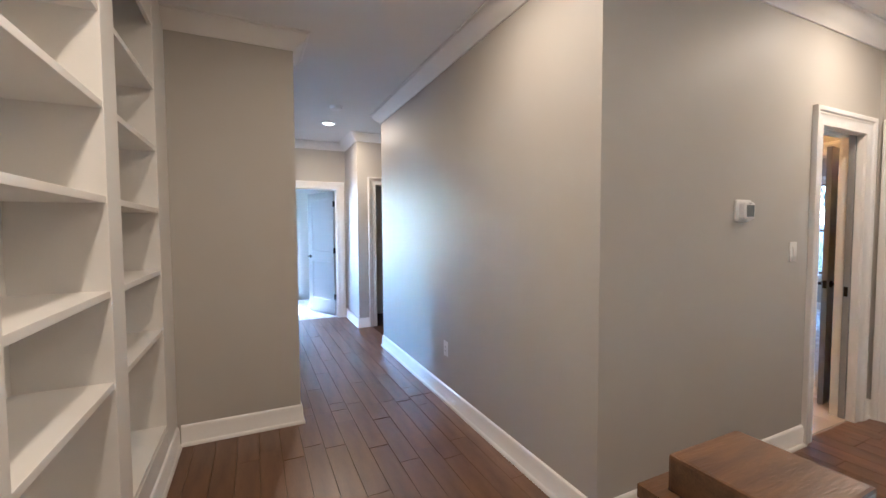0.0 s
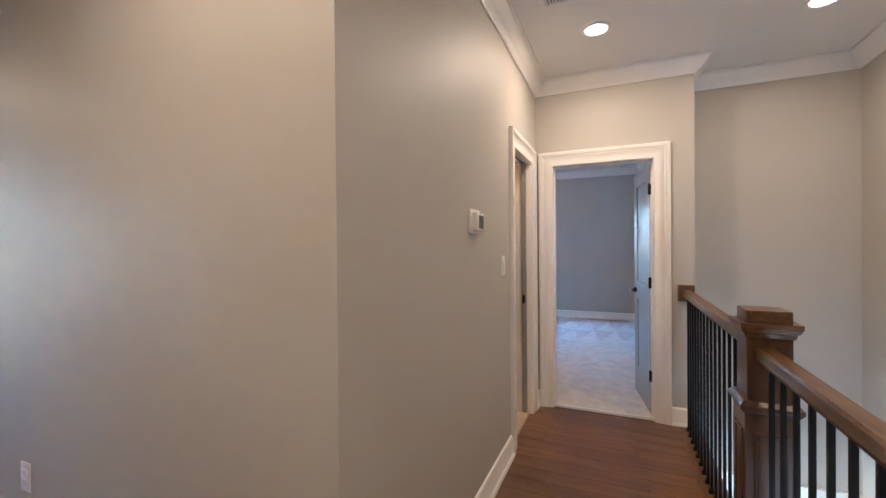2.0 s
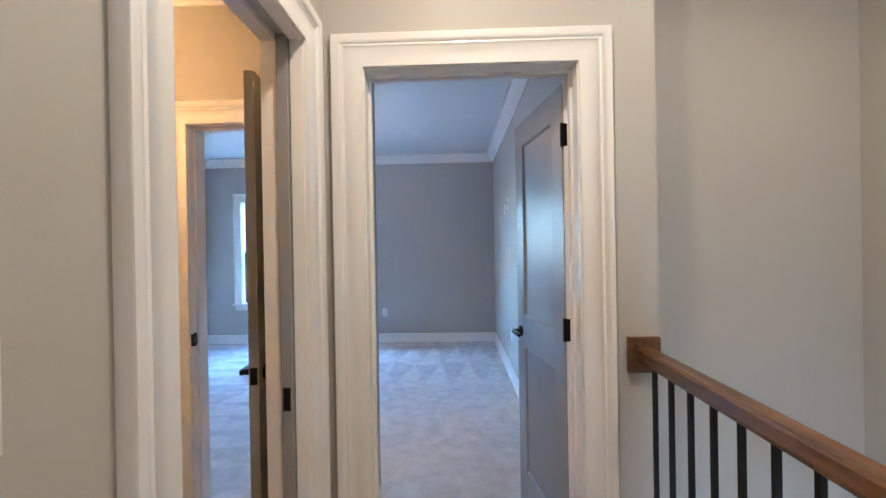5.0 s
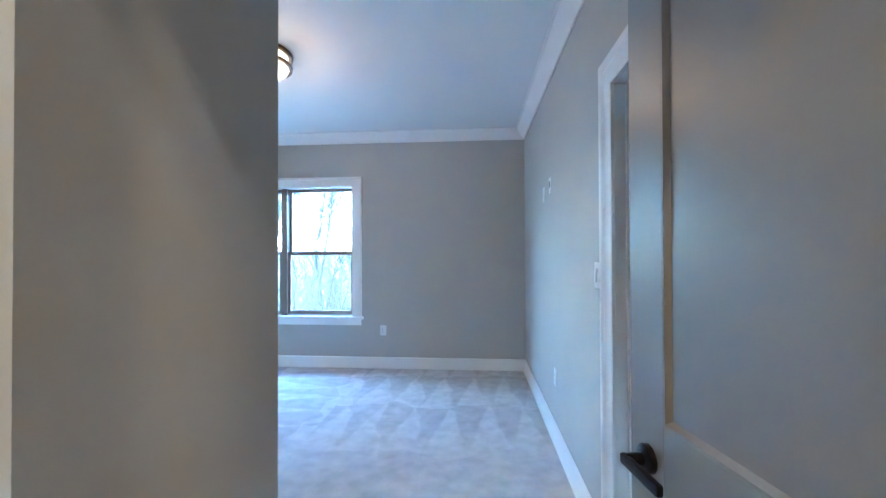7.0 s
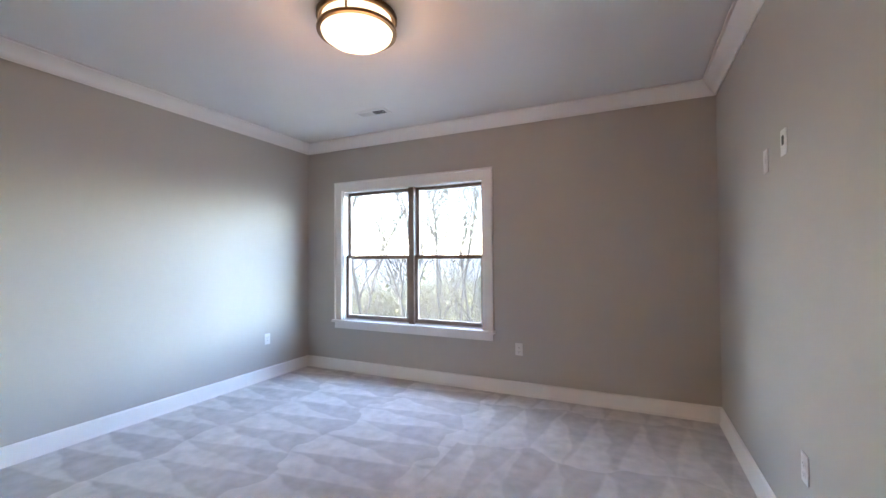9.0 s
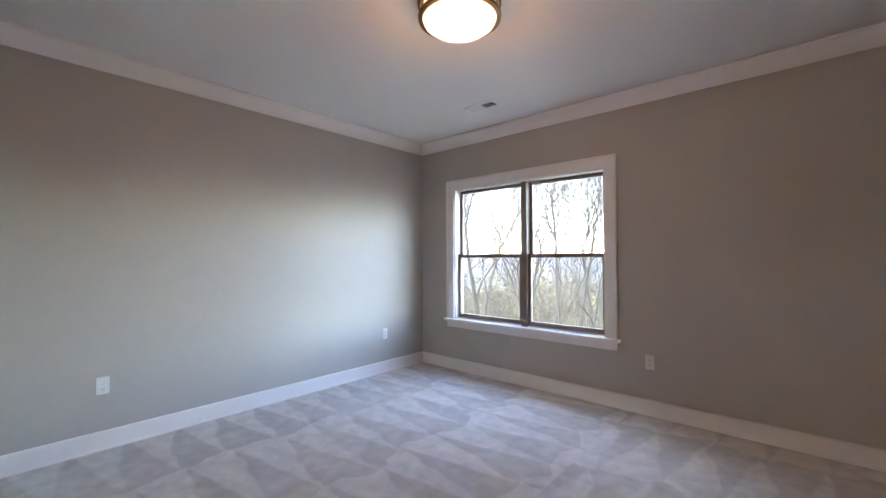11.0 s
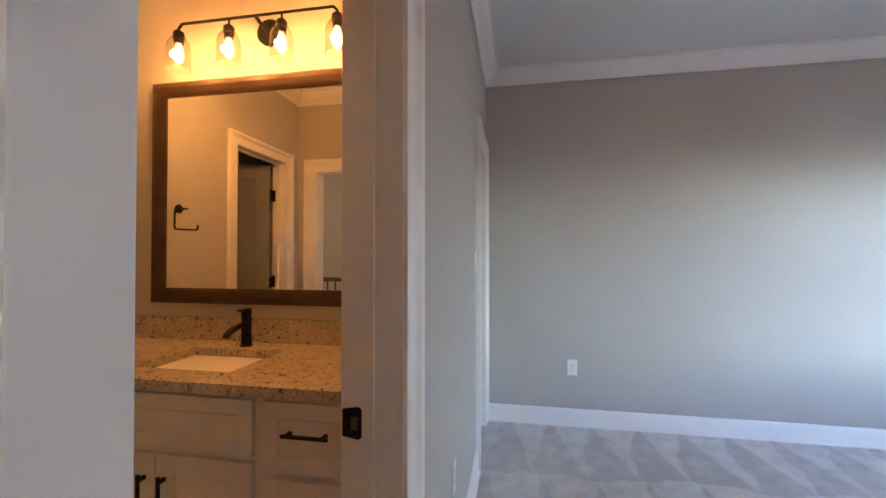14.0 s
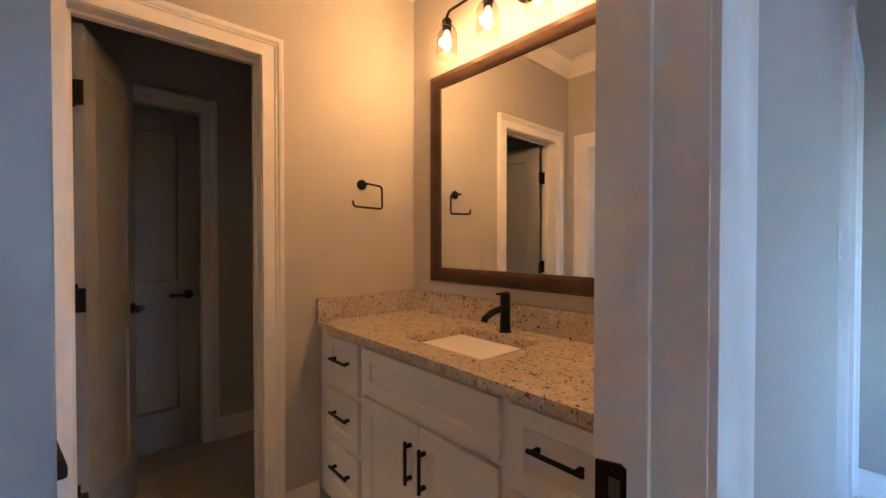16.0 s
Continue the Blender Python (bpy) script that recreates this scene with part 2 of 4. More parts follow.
wall("wall_bath_south", -1.77, -0.12, -1.105, -0.985, [(TR[0] - J, TR[1] + J, 0, 2.08 + J)])
wall("wall_toilet_room_end", -1.77, -0.12, -2.18, -2.06, [(FD[0] - J, FD[1] + J, 0, 2.085 + J)])
wall("wall_stair_north", 1.173, 2.40, 0.42, 0.54, z0=-3.0)
# The low opening is added, out of sight, to let daylight into the stairwell.
wall("wall_stair_east", 2.28, 2.40, -5.2, 0.42, [(-2.2, -1.4, -2.6, -2.1)], z0=-3.0)
wall("wall_bookcase", -1.55, 2.28, -4.96, -4.84)
wall("wall_pier", -2.02, -1.72, -4.96, -3.785)
wall("wall_hall_far", -5.32, -5.20, -7.0, -1.4, [(-3.62, -2.845, 0, DT + J)])
wall("wall_hall_return", -5.20, -4.38, -2.72, -2.60)
wall("wall_hall_niche", -4.50, -4.38, -2.60, -1.4, [(-2.475, -1.76, 0, DT + J)])
wall("wall_passage_end", -3.34, -3.22, -2.556, -1.4)
wall("wall_niche_back", -5.32, -3.22, -1.4, -1.28)
wall("wall_side_room_south", -5.32, -1.90, -7.12, -7.0, [(-2.62, -2.10, 0.8, 1.95)])
wall("wall_side_room_east", -2.02, -1.90, -7.0, -4.96)
structure("ceiling", boxes((-5.4, 2.4, -7.12, 4.69, H, H + 0.12)), CEIL, "flat off-white painted ceiling", "ceiling")
structure("floor_slab", boxes((-5.4, 1.19, -7.12, 0.06, -0.25, -0.012), (1.19, 2.28, -7.12, -3.66, -0.25, -0.012)), GAP, "dark subfloor under the wooden boards", "floor")
structure("floor_carpet", boxes((-3.39, 1.173, 0.06, 4.6, -0.25, 0.008)), CARPET, "light grey cut-pile carpet with vacuum marks", "floor")

crown("crown_hall", [(-3.22, -1.4), (-3.34, -1.4), (-3.34, -2.676), (0, -2.676), (0, 0), (1.173, 0), (1.173, 0.42), (2.28, 0.42), (2.28, -4.84), (-1.72, -4.84), (-1.72, -3.785), (-2.02, -3.785), (-2.02, -7.0), (-5.2, -7.0), (-5.2, -2.72), (-4.38, -2.72), (-4.38, -1.4)][::-1])
crown("crown_bedroom", [(EX, 0.12), (EX, BN), (-3.27, BN), (-3.27, 4.527), (1.04, 4.527), (1.04, 0.12)][::-1], True)
crown("crown_bath", [(-0.12, BS), (-1.77, BS), (-1.77, -0.985), (-0.12, -0.985)], True)
CW = 0.116


def cyl(bm, p0, p1, r0, r1=None, seg=16, caps=True):
    p0, p1 = Vector(p0), Vector(p1)
    r1 = r0 if r1 is None else r1
    q = (p1 - p0).to_track_quat("Z", "Y")
    rows = [[bm.verts.new(p + q @ Vector((r * math.cos(6.28319 * k / seg), r * math.sin(6.28319 * k / seg), 0))) for k in range(seg)] for p, r in ((p0, r0), (p1, r1))]
    for k in range(seg):
        bm.faces.new((rows[0][k], rows[0][(k + 1) % seg], rows[1][(k + 1) % seg], rows[1][k]))
    if caps:
        bm.faces.new(rows[0][::-1])
        bm.faces.new(rows[1])
    return bm


def tube(bm, pts, r, seg=10):
    for a, b in zip(pts, pts[1:]):
        cyl(bm, a, b, r, seg=seg)
    for p in pts[1:-1]:
        bmesh.ops.create_icosphere(bm, subdivisions=1, radius=r * 1.02, matrix=Matrix.Translation(p))
    return bm


def lathe(bm, profile, seg=32, m=Matrix()):
    """Turns a profile of (radius, height) round the z axis."""
    rows = [[bm.verts.new(m @ Vector((r * math.cos(6.28319 * k / seg), r * math.sin(6.28319 * k / seg), z))) for k in range(seg)] for r, z in profile]
    for a, b in zip(rows, rows[1:]):
        for k in range(seg):
            bm.faces.new((a[k], a[(k + 1) % seg], b[(k + 1) % seg], b[k]))
    return bm


# ---- trim ----
casing("casing_bedroom_door", BD[0], BD[1], DT, on_y(0.0, -1))
casing("casing_bedroom_door_inner", BD[0] - 0.012, BD[1] - 0.02, DT, on_y(0.12, 1))
jamb("x", BD[0], BD[1], 0.0, 0.12, DT, (0.06, 0.082))
casing("casing_pocket_door", PK[0], PK[1], DT, on_x(0.0, 1))
casing("casing_pocket_door_inner", PK[0], PK[1], DT, on_x(-0.12, -1))
structure("pocket_jamb", boxes((-0.12, 0, PK[0] - J, PK[0], 0, DT + J), (-0.038, 0, PK[1], PK[1] + J, 0, DT + J), (-0.12, -0.082, PK[1], PK[1] + J, 0, DT + J), (-0.038, 0, PK[0], PK[1], DT, DT + J), (-0.12, -0.082, PK[0], PK[1], DT, DT + J)), TRIM, "white painted split jamb of the pocket door", "door jamb")
casing("casing_bath_door", BB[0], BB[1], DT, lambda a, b, h: (a, BN + 0.8 * h, b))
casing("casing_bath_door_inner", BB[0], BB[1], DT, on_y(BS, -1))
jamb("x", BB[0], BB[1], BS, BN, DT, (BS + 0.042, BS + 0.068))
structure("door_stop", boxes((BB[1] - 0.021, BB[1] - 0.011, BS + 0.042, BS + 0.068, 0.0, DT - 0.011)), TRIM, "white painted door stop", "door stop")
casing("casing_closet", CL[0], CL[1], DT, on_x(1.04, -1))
jamb("y", CL[0], CL[1], 1.04, 1.173, DT, (1.085, 1.11))
casing("casing_small_closet", D2[0], D2[1], DT, on_y(BN, 1))
jamb("x", D2[0], D2[1], BS, BN, DT)
casing("casing_toilet_room", TR[0], TR[1], 2.08, on_y(-0.985, 1), width=0.09)
jamb("x", TR[0], TR[1], -1.105, -0.985, 2.08, (-1.07, -1.045))
casing("casing_linen_door", FD[0], FD[1], 2.085, on_y(-2.06, 1), width=0.09)
jamb("x", FD[0], FD[1], -2.18, -2.06, 2.085)
casing("casing_far_door", -3.60, -2.863, DT, on_x(-5.20, 1))
jamb("y", -3.60, -2.863, -5.32, -5.20, DT, (-5.29, -5.27))
casing("casing_niche_door", -2.457, -1.78, DT, on_x(-4.38, 1))
jamb("y", -2.457, -1.78, -4.50, -4.38, DT)

baseboard([(0, PK[0] - CW), (0, -2.676), (-3.34, -2.676), (-3.34, -1.5)])
baseboard([(BD[0] - CW, 0), (0, 0), (0, PK[1] + CW)])
baseboard([(1.173, 0.0), (BD[1] + CW, 0)])
baseboard([(-2.02, -4.9), (-2.02, -3.785), (-1.72, -3.785), (-1.72, -4.52)])
baseboard([(-4.38, -2.457 - CW), (-4.38, -2.72), (-5.20, -2.72), (-5.20, -2.863 + CW)])
baseboard([(BB[1] + CW, BN), (EX, BN), (EX, 0.15)])
baseboard([(D2[1] + CW, BN), (BB[0] - CW, BN)])
baseboard([(1.04, CL[1] + CW), (1.04, 4.527), (-3.27, 4.527), (-3.27, BN), (D2[0] - CW, BN)])
baseboard([(-0.12, -0.985), (-0.12, PK[0] - CW)])
baseboard([(-1.19, -0.985), (TR[0] - 0.09, -0.985)])
baseboard([(-1.77, -1.105), (-1.77, -2.06), (FD[0] - 0.09, -2.06)])
# White boards stand in for a bright, daylit patch low in the stairwell.
structure("stair_bright_band", boxes((1.19, 2.28, 0.385, 0.42, -1.25, -0.48), (2.245, 2.28, -3.6, 0.385, -1.25, -0.48), bevel=0.004), TRIM, "white board standing in for a bright band in the stairwell", "skirt board")
structure("stairwell_floor", boxes((1.19, 2.28, -3.66, 0.42, -3.0, -2.9)), OAK, "dark wooden floor at the foot of the stairs", "floor")
structure("wall_stair_west", boxes((1.07, 1.185, -3.66, 0.0, -3.0, -0.25)), PAINT, "greige painted wall under the landing edge", "wall")
structure("landing_fascia", boxes((1.185, 1.20, -3.66, 0.0, -0.28, -0.001), (1.06, 1.20, -3.60, -0.03, -0.001, 0.004)), WOOD, "stained wooden nosing along the stairwell edge", "nosing")
wall("wall_side_closet", 1.173, 1.95, 2.30, 2.42)
wall("wall_side_closet_back", 1.83, 1.95, 0.54, 2.30)
wall("wall_small_closet", -3.27, -1.89, -0.3, -0.2)
wall("wall_beyond_far_door", -7.3, -7.2, -4.6, -1.5, [(-4.2, -3.55, 0.8, 2.1)])
wall("wall_beyond_north", -7.2, -5.32, -2.1, -2.0)
wall("wall_beyond_south", -7.2, -5.32, -4.6, -4.5)
structure("ceiling_beyond", boxes((-7.3, -5.4, -4.6, -1.5, H, H + 0.1)), CEIL, "flat off-white painted ceiling", "ceiling")
structure("floor_beyond", boxes((-7.3, -5.26, -4.6, -1.5, -0.2, 0.0)), CARPET, "pale carpet in the far room", "floor")
wall("wall_beyond_passage", -3.22, -1.89, -2.18, -2.06)


# ---- doors ----
def lever(parent, x, y, z, side, way):
    """A lever handle on the face y; side: the way out of the leaf, way: the way the lever points along x."""
    h = part("handle", lathe(bmesh.new(), [(0, 0.0), (0.027, 0.0), (0.027, 0.009), (0.023, 0.013), (0.012, 0.015), (0.011, 0.045), (0, 0.045)], 24, Matrix.Translation((x, y, z)) @ Matrix.Rotation(radians(-90 * side), 4, "X")), BRONZE, parent, "dark bronze lever handle", 40)
    bm = bmesh.new()
    box(bm, min(x - way * 0.012, x + way * 0.105), max(x - way * 0.012, x + way * 0.105), y + side * 0.045 - 0.007, y + side * 0.045 + 0.007, z - 0.011, z + 0.009, bevel=0.005)
    part("lever", bm, BRONZE, h, smooth=50)
    return h


def door(name, label, w, m, hinge_side=1, h=2.015, t=0.035, levers=(-1, 1), hinges=True, material=None):
    """A two-panel leaf: hinge edge at x = 0, faces at y = 0 and y = t."""
    root = thing(name, label, "door", m, kind="structure")
    material = material or DOORP
    S, z0 = 0.108, 0.012
    rails = [(z0, 0.245), (0.885, 1.035), (h - 0.115, h)]
    bm = boxes((0, S, 0, t, z0, h), (w - S, w, 0, t, z0, h), *[(S, w - S, 0, t, a, b) for a, b in rails], bevel=0.0015)
    for a, b in ((rails[0][1], rails[1][0]), (rails[1][1], rails[2][0])):
        rect = [(S, a), (w - S, a), (w - S, b), (S, b)]
        for y, sg in ((0, 1), (t, -1)):
            sweep(bm, rect, [(0, 0.0), (0.004, 0.0), (0.013, 0.010), (0, 0.010)], on_y(y, sg), True)
    part("leaf_frame", bm, material, root)
    for a, b in ((rails[0][1], rails[1][0]), (rails[1][1], rails[2][0])):
        part("panel", boxes((S - 0.01, w - S + 0.01, 0.0095, t - 0.0095, a - 0.01, b + 0.01)), material, root)
    for sg in levers:
        lever(root, w - 0.062, 0.0 if sg < 0 else t, 0.955, sg, -1)
    if levers:
        part("latch_plate", boxes((w - 0.001, w + 0.002, t / 2 - 0.012, t / 2 + 0.012, 0.925, 0.985), bevel=0.0008), BRONZE, root)
    if hinges:
        for z in (0.27, 1.02, 1.77):
            y = t + 0.005 if hinge_side > 0 else -0.005
            hg = part("hinge", cyl(bmesh.new(), (-0.006, y, z), (-0.006, y, z + 0.09), 0.007, seg=12), BRONZE, root, "black bronze butt hinge", 40)
            part("hinge_leaf", boxes((-0.003, 0.0, 0.003, t, z, z + 0.09), (-0.012, -0.003, -0.001, t + 0.003, z + 0.002, z + 0.088)), BRONZE, hg)
    return root


def swing(x, y, deg):
    return pose(x, y, 0.0, 0, 0, deg)


door("door_1", "open grey-white two-panel bedroom door with black hardware", 0.595, swing(0.915, 0.135, 99), hinge_side=1)
door("door_2", "open grey-white panelled bath door swung into the bath", 0.60, swing(-0.3225, 0.53, -82.5) @ Matrix.Translation((0, -0.0175, 0)), hinge_side=1)
door("door_3", "open white panelled door of the toilet room", 0.605, swing(-0.362, -1.108, -108), hinge_side=1, h=2.065)
door("door_4", "closed dark grey panelled door in the toilet room", 0.605, pose(FD[1] - 0.003, -2.10, 0, 0, 0, 180), levers=(-1,), hinges=False, h=2.07)
door("door_5", "half-open white panelled door to the far bright room", 0.73, swing(-5.33, -2.868, 205), hinge_side=1)
door("door_6", "closed grey-white panelled closet door in the bedroom", 0.534, pose(D2[1] - 0.003, BN - 0.085, 0, 0, 0, 180), levers=(), hinges=False)
# Unseen end wall, added to keep daylight from leaking through the closet.
wall("light_block_closet_west", -3.39, -3.27, -0.3, BS)
pocket = thing("pocket_door", "grey-white pocket door slid into the wall with a black pull", "door", kind="structure")
part("leaf", boxes((-0.078, -0.042, PK[1] - 0.012, PK[1] + 0.17, 0.01, 2.05), bevel=0.002), DOORP, pocket)
part("edge_pull", boxes((-0.071, -0.049, PK[1] - 0.015, PK[1] - 0.011, 0.90, 0.97), bevel=0.001), BRONZE, pocket, "black bronze edge pull")
st = thing("strike_plate", "black bronze strike plate on the white door jamb", "strike plate")
bm = bmesh.new()
outline = [(-0.006, -0.030), (0.030, -0.036), (0.039, -0.030), (0.042, -0.020), (0.042, 0.020), (0.039, 0.030), (0.030, 0.036), (-0.006, 0.030)]
lower = [bm.verts.new((BB[0] + 0.0002, BS + a, 0.938 + b)) for a, b in outline]
upper = [bm.verts.new((BB[0] + 0.003, BS + a * 0.97, 0.938 + b * 0.96)) for a, b in outline]
bm.faces.new(upper)
for k in range(8):
    bm.faces.new((lower[k], lower[(k + 1) % 8], upper[(k + 1) % 8], upper[k]))
part("plate", bm, BRONZE, st, "black bronze plate with a curved lip")
part("latch_hole", boxes((BB[0] + 0.003, BB[0] + 0.0042, BS + 0.014, BS + 0.030, 0.924, 0.952), bevel=0.0005), METAL_IN, st, "dark brown latch hole")
for z in (0.913, 0.963):
    part("screw", lathe(bmesh.new(), [(0.004, 0.0), (0.003, 0.0012), (0.0005, 0.001)], 12, Matrix.Translation((BB[0] + 0.003, BS + 0.022, z)) @ Matrix.Rotation(radians(90), 4, "Y")), BRONZE, st)


# ---- window ----
SASH = surface("window_bronze", (0.24, 0.19, 0.155), 0.45, 0.08, 8, 120, 0.02)
GLASS = bpy.data.materials.new("window_glass")
GLASS.use_nodes = True
gb = GLASS.node_tree.nodes["Principled BSDF"]
gb.inputs["Base Color"].default_value = (0.86, 0.87, 0.86, 1)
gb.inputs["Transmission Weight"].default_value, gb.inputs["Roughness"].default_value, gb.inputs["IOR"].default_value = 1.0, 0.0, 1.08
WX0, WX1, WZ0, WZ1 = WIN
win = thing("window_1", "double-hung twin window with bronze sashes and white casing", "window", kind="structure")
bm = sweep(bmesh.new(), [(WX0, WZ0), (WX0, WZ1), (WX1, WZ1), (WX1, WZ0)], [(0.0, 0), (0.0, 0.018), (0.085, 0.018), (0.09, 0.028), (0.105, 0.028), (0.105, 0)], on_y(4.527, -1))
part("window_casing", bm, TRIM, win)
part("window_sill", boxes((WX0 - 0.125, WX1 + 0.125, 4.475, 4.60, WZ0 - 0.022, WZ0 + 0.006), (WX0 - 0.10, WX1 + 0.10, 4.507, 4.5269, WZ0 - 0.095, WZ0 - 0.022), bevel=0.004), TRIM, win)
FT = 0.014
part("window_frame", boxes((WX0, WX0 + FT, 4.528, 4.68, WZ0, WZ1), (WX1 - FT, WX1, 4.528, 4.68, WZ0, WZ1), (WX0 + FT, WX1 - FT, 4.528, 4.68, WZ1 - FT, WZ1), (WX0 + FT, WX1 - FT, 4.601, 4.69, WZ0 - 0.02, WZ0 + 0.02)), TRIM, win)
MX = -1.812
part("mullion", boxes((MX - 0.034, MX + 0.034, 4.56, 4.68, WZ0 + 0.007, WZ1 - FT), bevel=0.003), SASH, win, "bronze centre mullion")
for a, b in ((WX0 + FT, MX - 0.035), (MX + 0.035, WX1 - FT)):
    mid = 1.345
    for z0, z1, y in ((WZ0 + 0.021, mid + 0.022, 4.585), (mid - 0.02, WZ1 - FT - 0.001, 4.625)):
        s = 0.034
        sa = part("sash", boxes((a, a + s, y, y + 0.035, z0, z1), (b - s, b, y, y + 0.035, z0, z1), (a + s, b - s, y, y + 0.035, z0, z0 + s + 0.008), (a + s, b - s, y, y + 0.035, z1 - s, z1), bevel=0.003), SASH, win, "bronze window sash")
        pane = part("pane", boxes((a + s - 0.004, b - s + 0.004, y + 0.015, y + 0.019, z0 + s, z1 - s + 0.004)), GLASS, sa, "clear window pane")
        pane.visible_shadow = False

# ---- bookcase ----
SHELFP = surface("bookcase_paint", (0.80, 0.78, 0.74), 0.38, 0.02, 3.0, 90, 0.02)
bc = thing("bookcase", "empty white built-in bookcase with fixed shelves", "bookcase")
FY, KY = -4.54, -4.825
uprights = [(-1.72, -1.40), (-0.684, -0.523), (0.19, 0.35), (1.06, 1.22)]
part("back_panel", boxes((-1.72, 1.22, -4.8395, KY, 0.0, H - 0.12)), SHELFP, bc)
for a, b in uprights:
    part("stile", boxes((a, b, KY, FY, 0.0, H - 0.001), bevel=0.002), SHELFP, bc)
for (a0, a1), (b0, b1) in zip(uprights, uprights[1:]):
    part("fascia", boxes((a1, b0, FY - 0.02, FY - 0.002, 2.52, H - 0.001)), SHELFP, bc)
    part("plinth", boxes((a1, b0, FY - 0.03, FY - 0.002, 0.0, 0.255)), SHELFP, bc)
    for z in (0.284, 0.838, 1.178, 1.522, 1.862, 2.20):
        part("shelf", boxes((a1, b0, KY, FY - 0.004, z - 0.026, z), bevel=0.002), SHELFP, bc)
baseboard([(-1.70, FY), (1.22, FY)])


# ---- railing ----
def newel(x, y):
    root = thing("newel_post", "stained oak box newel post with a moulded cap", "newel post", Matrix.Translation((x, y, 0)), "newel posts")
    a = 0.065
    part("shaft", boxes((-a, a, -a, a, 0.8, 1.05), bevel=0.003), POSTW, root)
    b = 0.073
    bm = boxes((-b, b, -b, b, 0.0, 0.79), bevel=0.003)
    part("lower_shaft", bm, POSTW, root)
    for k in range(4):
        bm = sweep(bmesh.new(), [(-0.048, 0.16), (0.048, 0.16), (0.048, 0.72), (-0.048, 0.72)], [(0, 0), (0.003, 0.005), (0.010, 0.005), (0.014, 0)], on_y(-b, -1), True)
        part("panel_moulding", bm, POSTW, root, m=Matrix.Rotation(radians(90 * k), 4, "Z"))
    sq = lambda r: [(-r, -r), (r, -r), (r, r), (-r, r)]
    part("collar", sweep(bmesh.new(), sq(a), [(0, 0.785), (-0.014, 0.785), (-0.024, 0.80), (-0.024, 0.812), (-0.012, 0.826), (0, 0.828)], level, True), POSTW, root, smooth=30)
    part("base", boxes((-0.09, 0.09, -0.09, 0.09, 0.0, 0.12), bevel=0.006), POSTW, root)
    bm = sweep(bmesh.new(), sq(a), [(0, 1.045), (-0.006, 1.045), (-0.009, 1.06), (-0.016, 1.066), (-0.019, 1.078), (-0.022, 1.08), (-0.022, 1.096), (0, 1.096)], level, True)
    part("cap_moulding", bm, WOOD, root, smooth=30)
    part("cap", boxes((-a, a, -a, a, 1.095, 1.138), bevel=0.004), WOOD, root, "oak cap block with open grain")
    return root


newel(1.128, -1.735)
newel(1.093, -3.578)
RAILS = ((-1.668, -0.022, -0.014), (-3.510, -1.803, -0.030))
for i, (y0, y1, dz) in enumerate(RAILS):
    root = thing("stair_railing", "oak handrail on thin black iron balusters", "railing", group="landing railing")
    path = [(1.090, 0.996), (1.140, 0.996), (1.144, 1.008), (1.143, 1.036), (1.137, 1.044), (1.093, 1.044), (1.087, 1.036), (1.086, 1.008)]
    bm = bmesh.new()
    ra, rb = ([bm.verts.new((x, y, z + dz)) for x, z in path] for y in (y0, y1))
    for k in range(8):
        bm.faces.new((ra[k], ra[(k + 1) % 8], rb[(k + 1) % 8], rb[k]))
    bm.faces.new(ra), bm.faces.new(rb)
    part("handrail", bm, WOOD, root, "stained oak handrail")
    if i == 0:
        part("rosette", boxes((1.058, 1.168, -0.022, -0.001, 0.942, 1.066), bevel=0.003), WOOD, root, "square oak wall rosette")
    bal = mesh_from("baluster", boxes((-0.0065, 0.0065, -0.0065, 0.0065, 0.0, 0.996 + dz)), IRON)
    shoe = mesh_from("shoe", boxes((-0.013, 0.013, -0.013, 0.013, 0, 0.016), (-0.016, 0.016, -0.016, 0.016, 0.0, 0.006), (-0.010, 0.010, -0.010, 0.010, 0.016, 0.022)), IRON)
    n = int((y1 - y0 - 0.06) / 0.1015) + 1
    for k in range(n):
        m = Matrix.Translation((1.115, y1 - 0.062 - 0.1015 * k, 0.004))
        b = part("baluster", bal, None, root, m=m)
        part("shoe", shoe, None, b)

# ---- wall and ceiling fixtures ----
SCREEN = surface("grey_screen", (0.16, 0.18, 0.18), 0.15, 0.05, 10, 100, 0)


def rounded(bm, x0, x1, y0, y1, z0, z1, r, soft):
    """A block with rounded corners in its y-z face and a softened front edge, front at x1."""
    rows = []
    for x, inset in ((x0, 0), (x1 - soft, 0), (x1 - 0.3 * soft, 0.3 * soft), (x1, soft)):
        row = []
        for cy, cz, a0 in ((y1 - r, z1 - r, 0), (y0 + r, z1 - r, 90), (y0 + r, z0 + r, 180), (y1 - r, z0 + r, 270)):
            for k in range(5):
                a = radians(a0 + 22.5 * k)
                row.append(bm.verts.new((x, cy + (r - inset) * math.cos(a), cz + (r - inset) * math.sin(a))))
        rows.append(row)
    n = len(rows[0])
    for p, q in zip(rows, rows[1:]):
        for k in range(n):
            bm.faces.new((p[k], p[(k + 1) % n], q[(k + 1) % n], q[k]))
    bm.faces.new(rows[-1])
    return bm


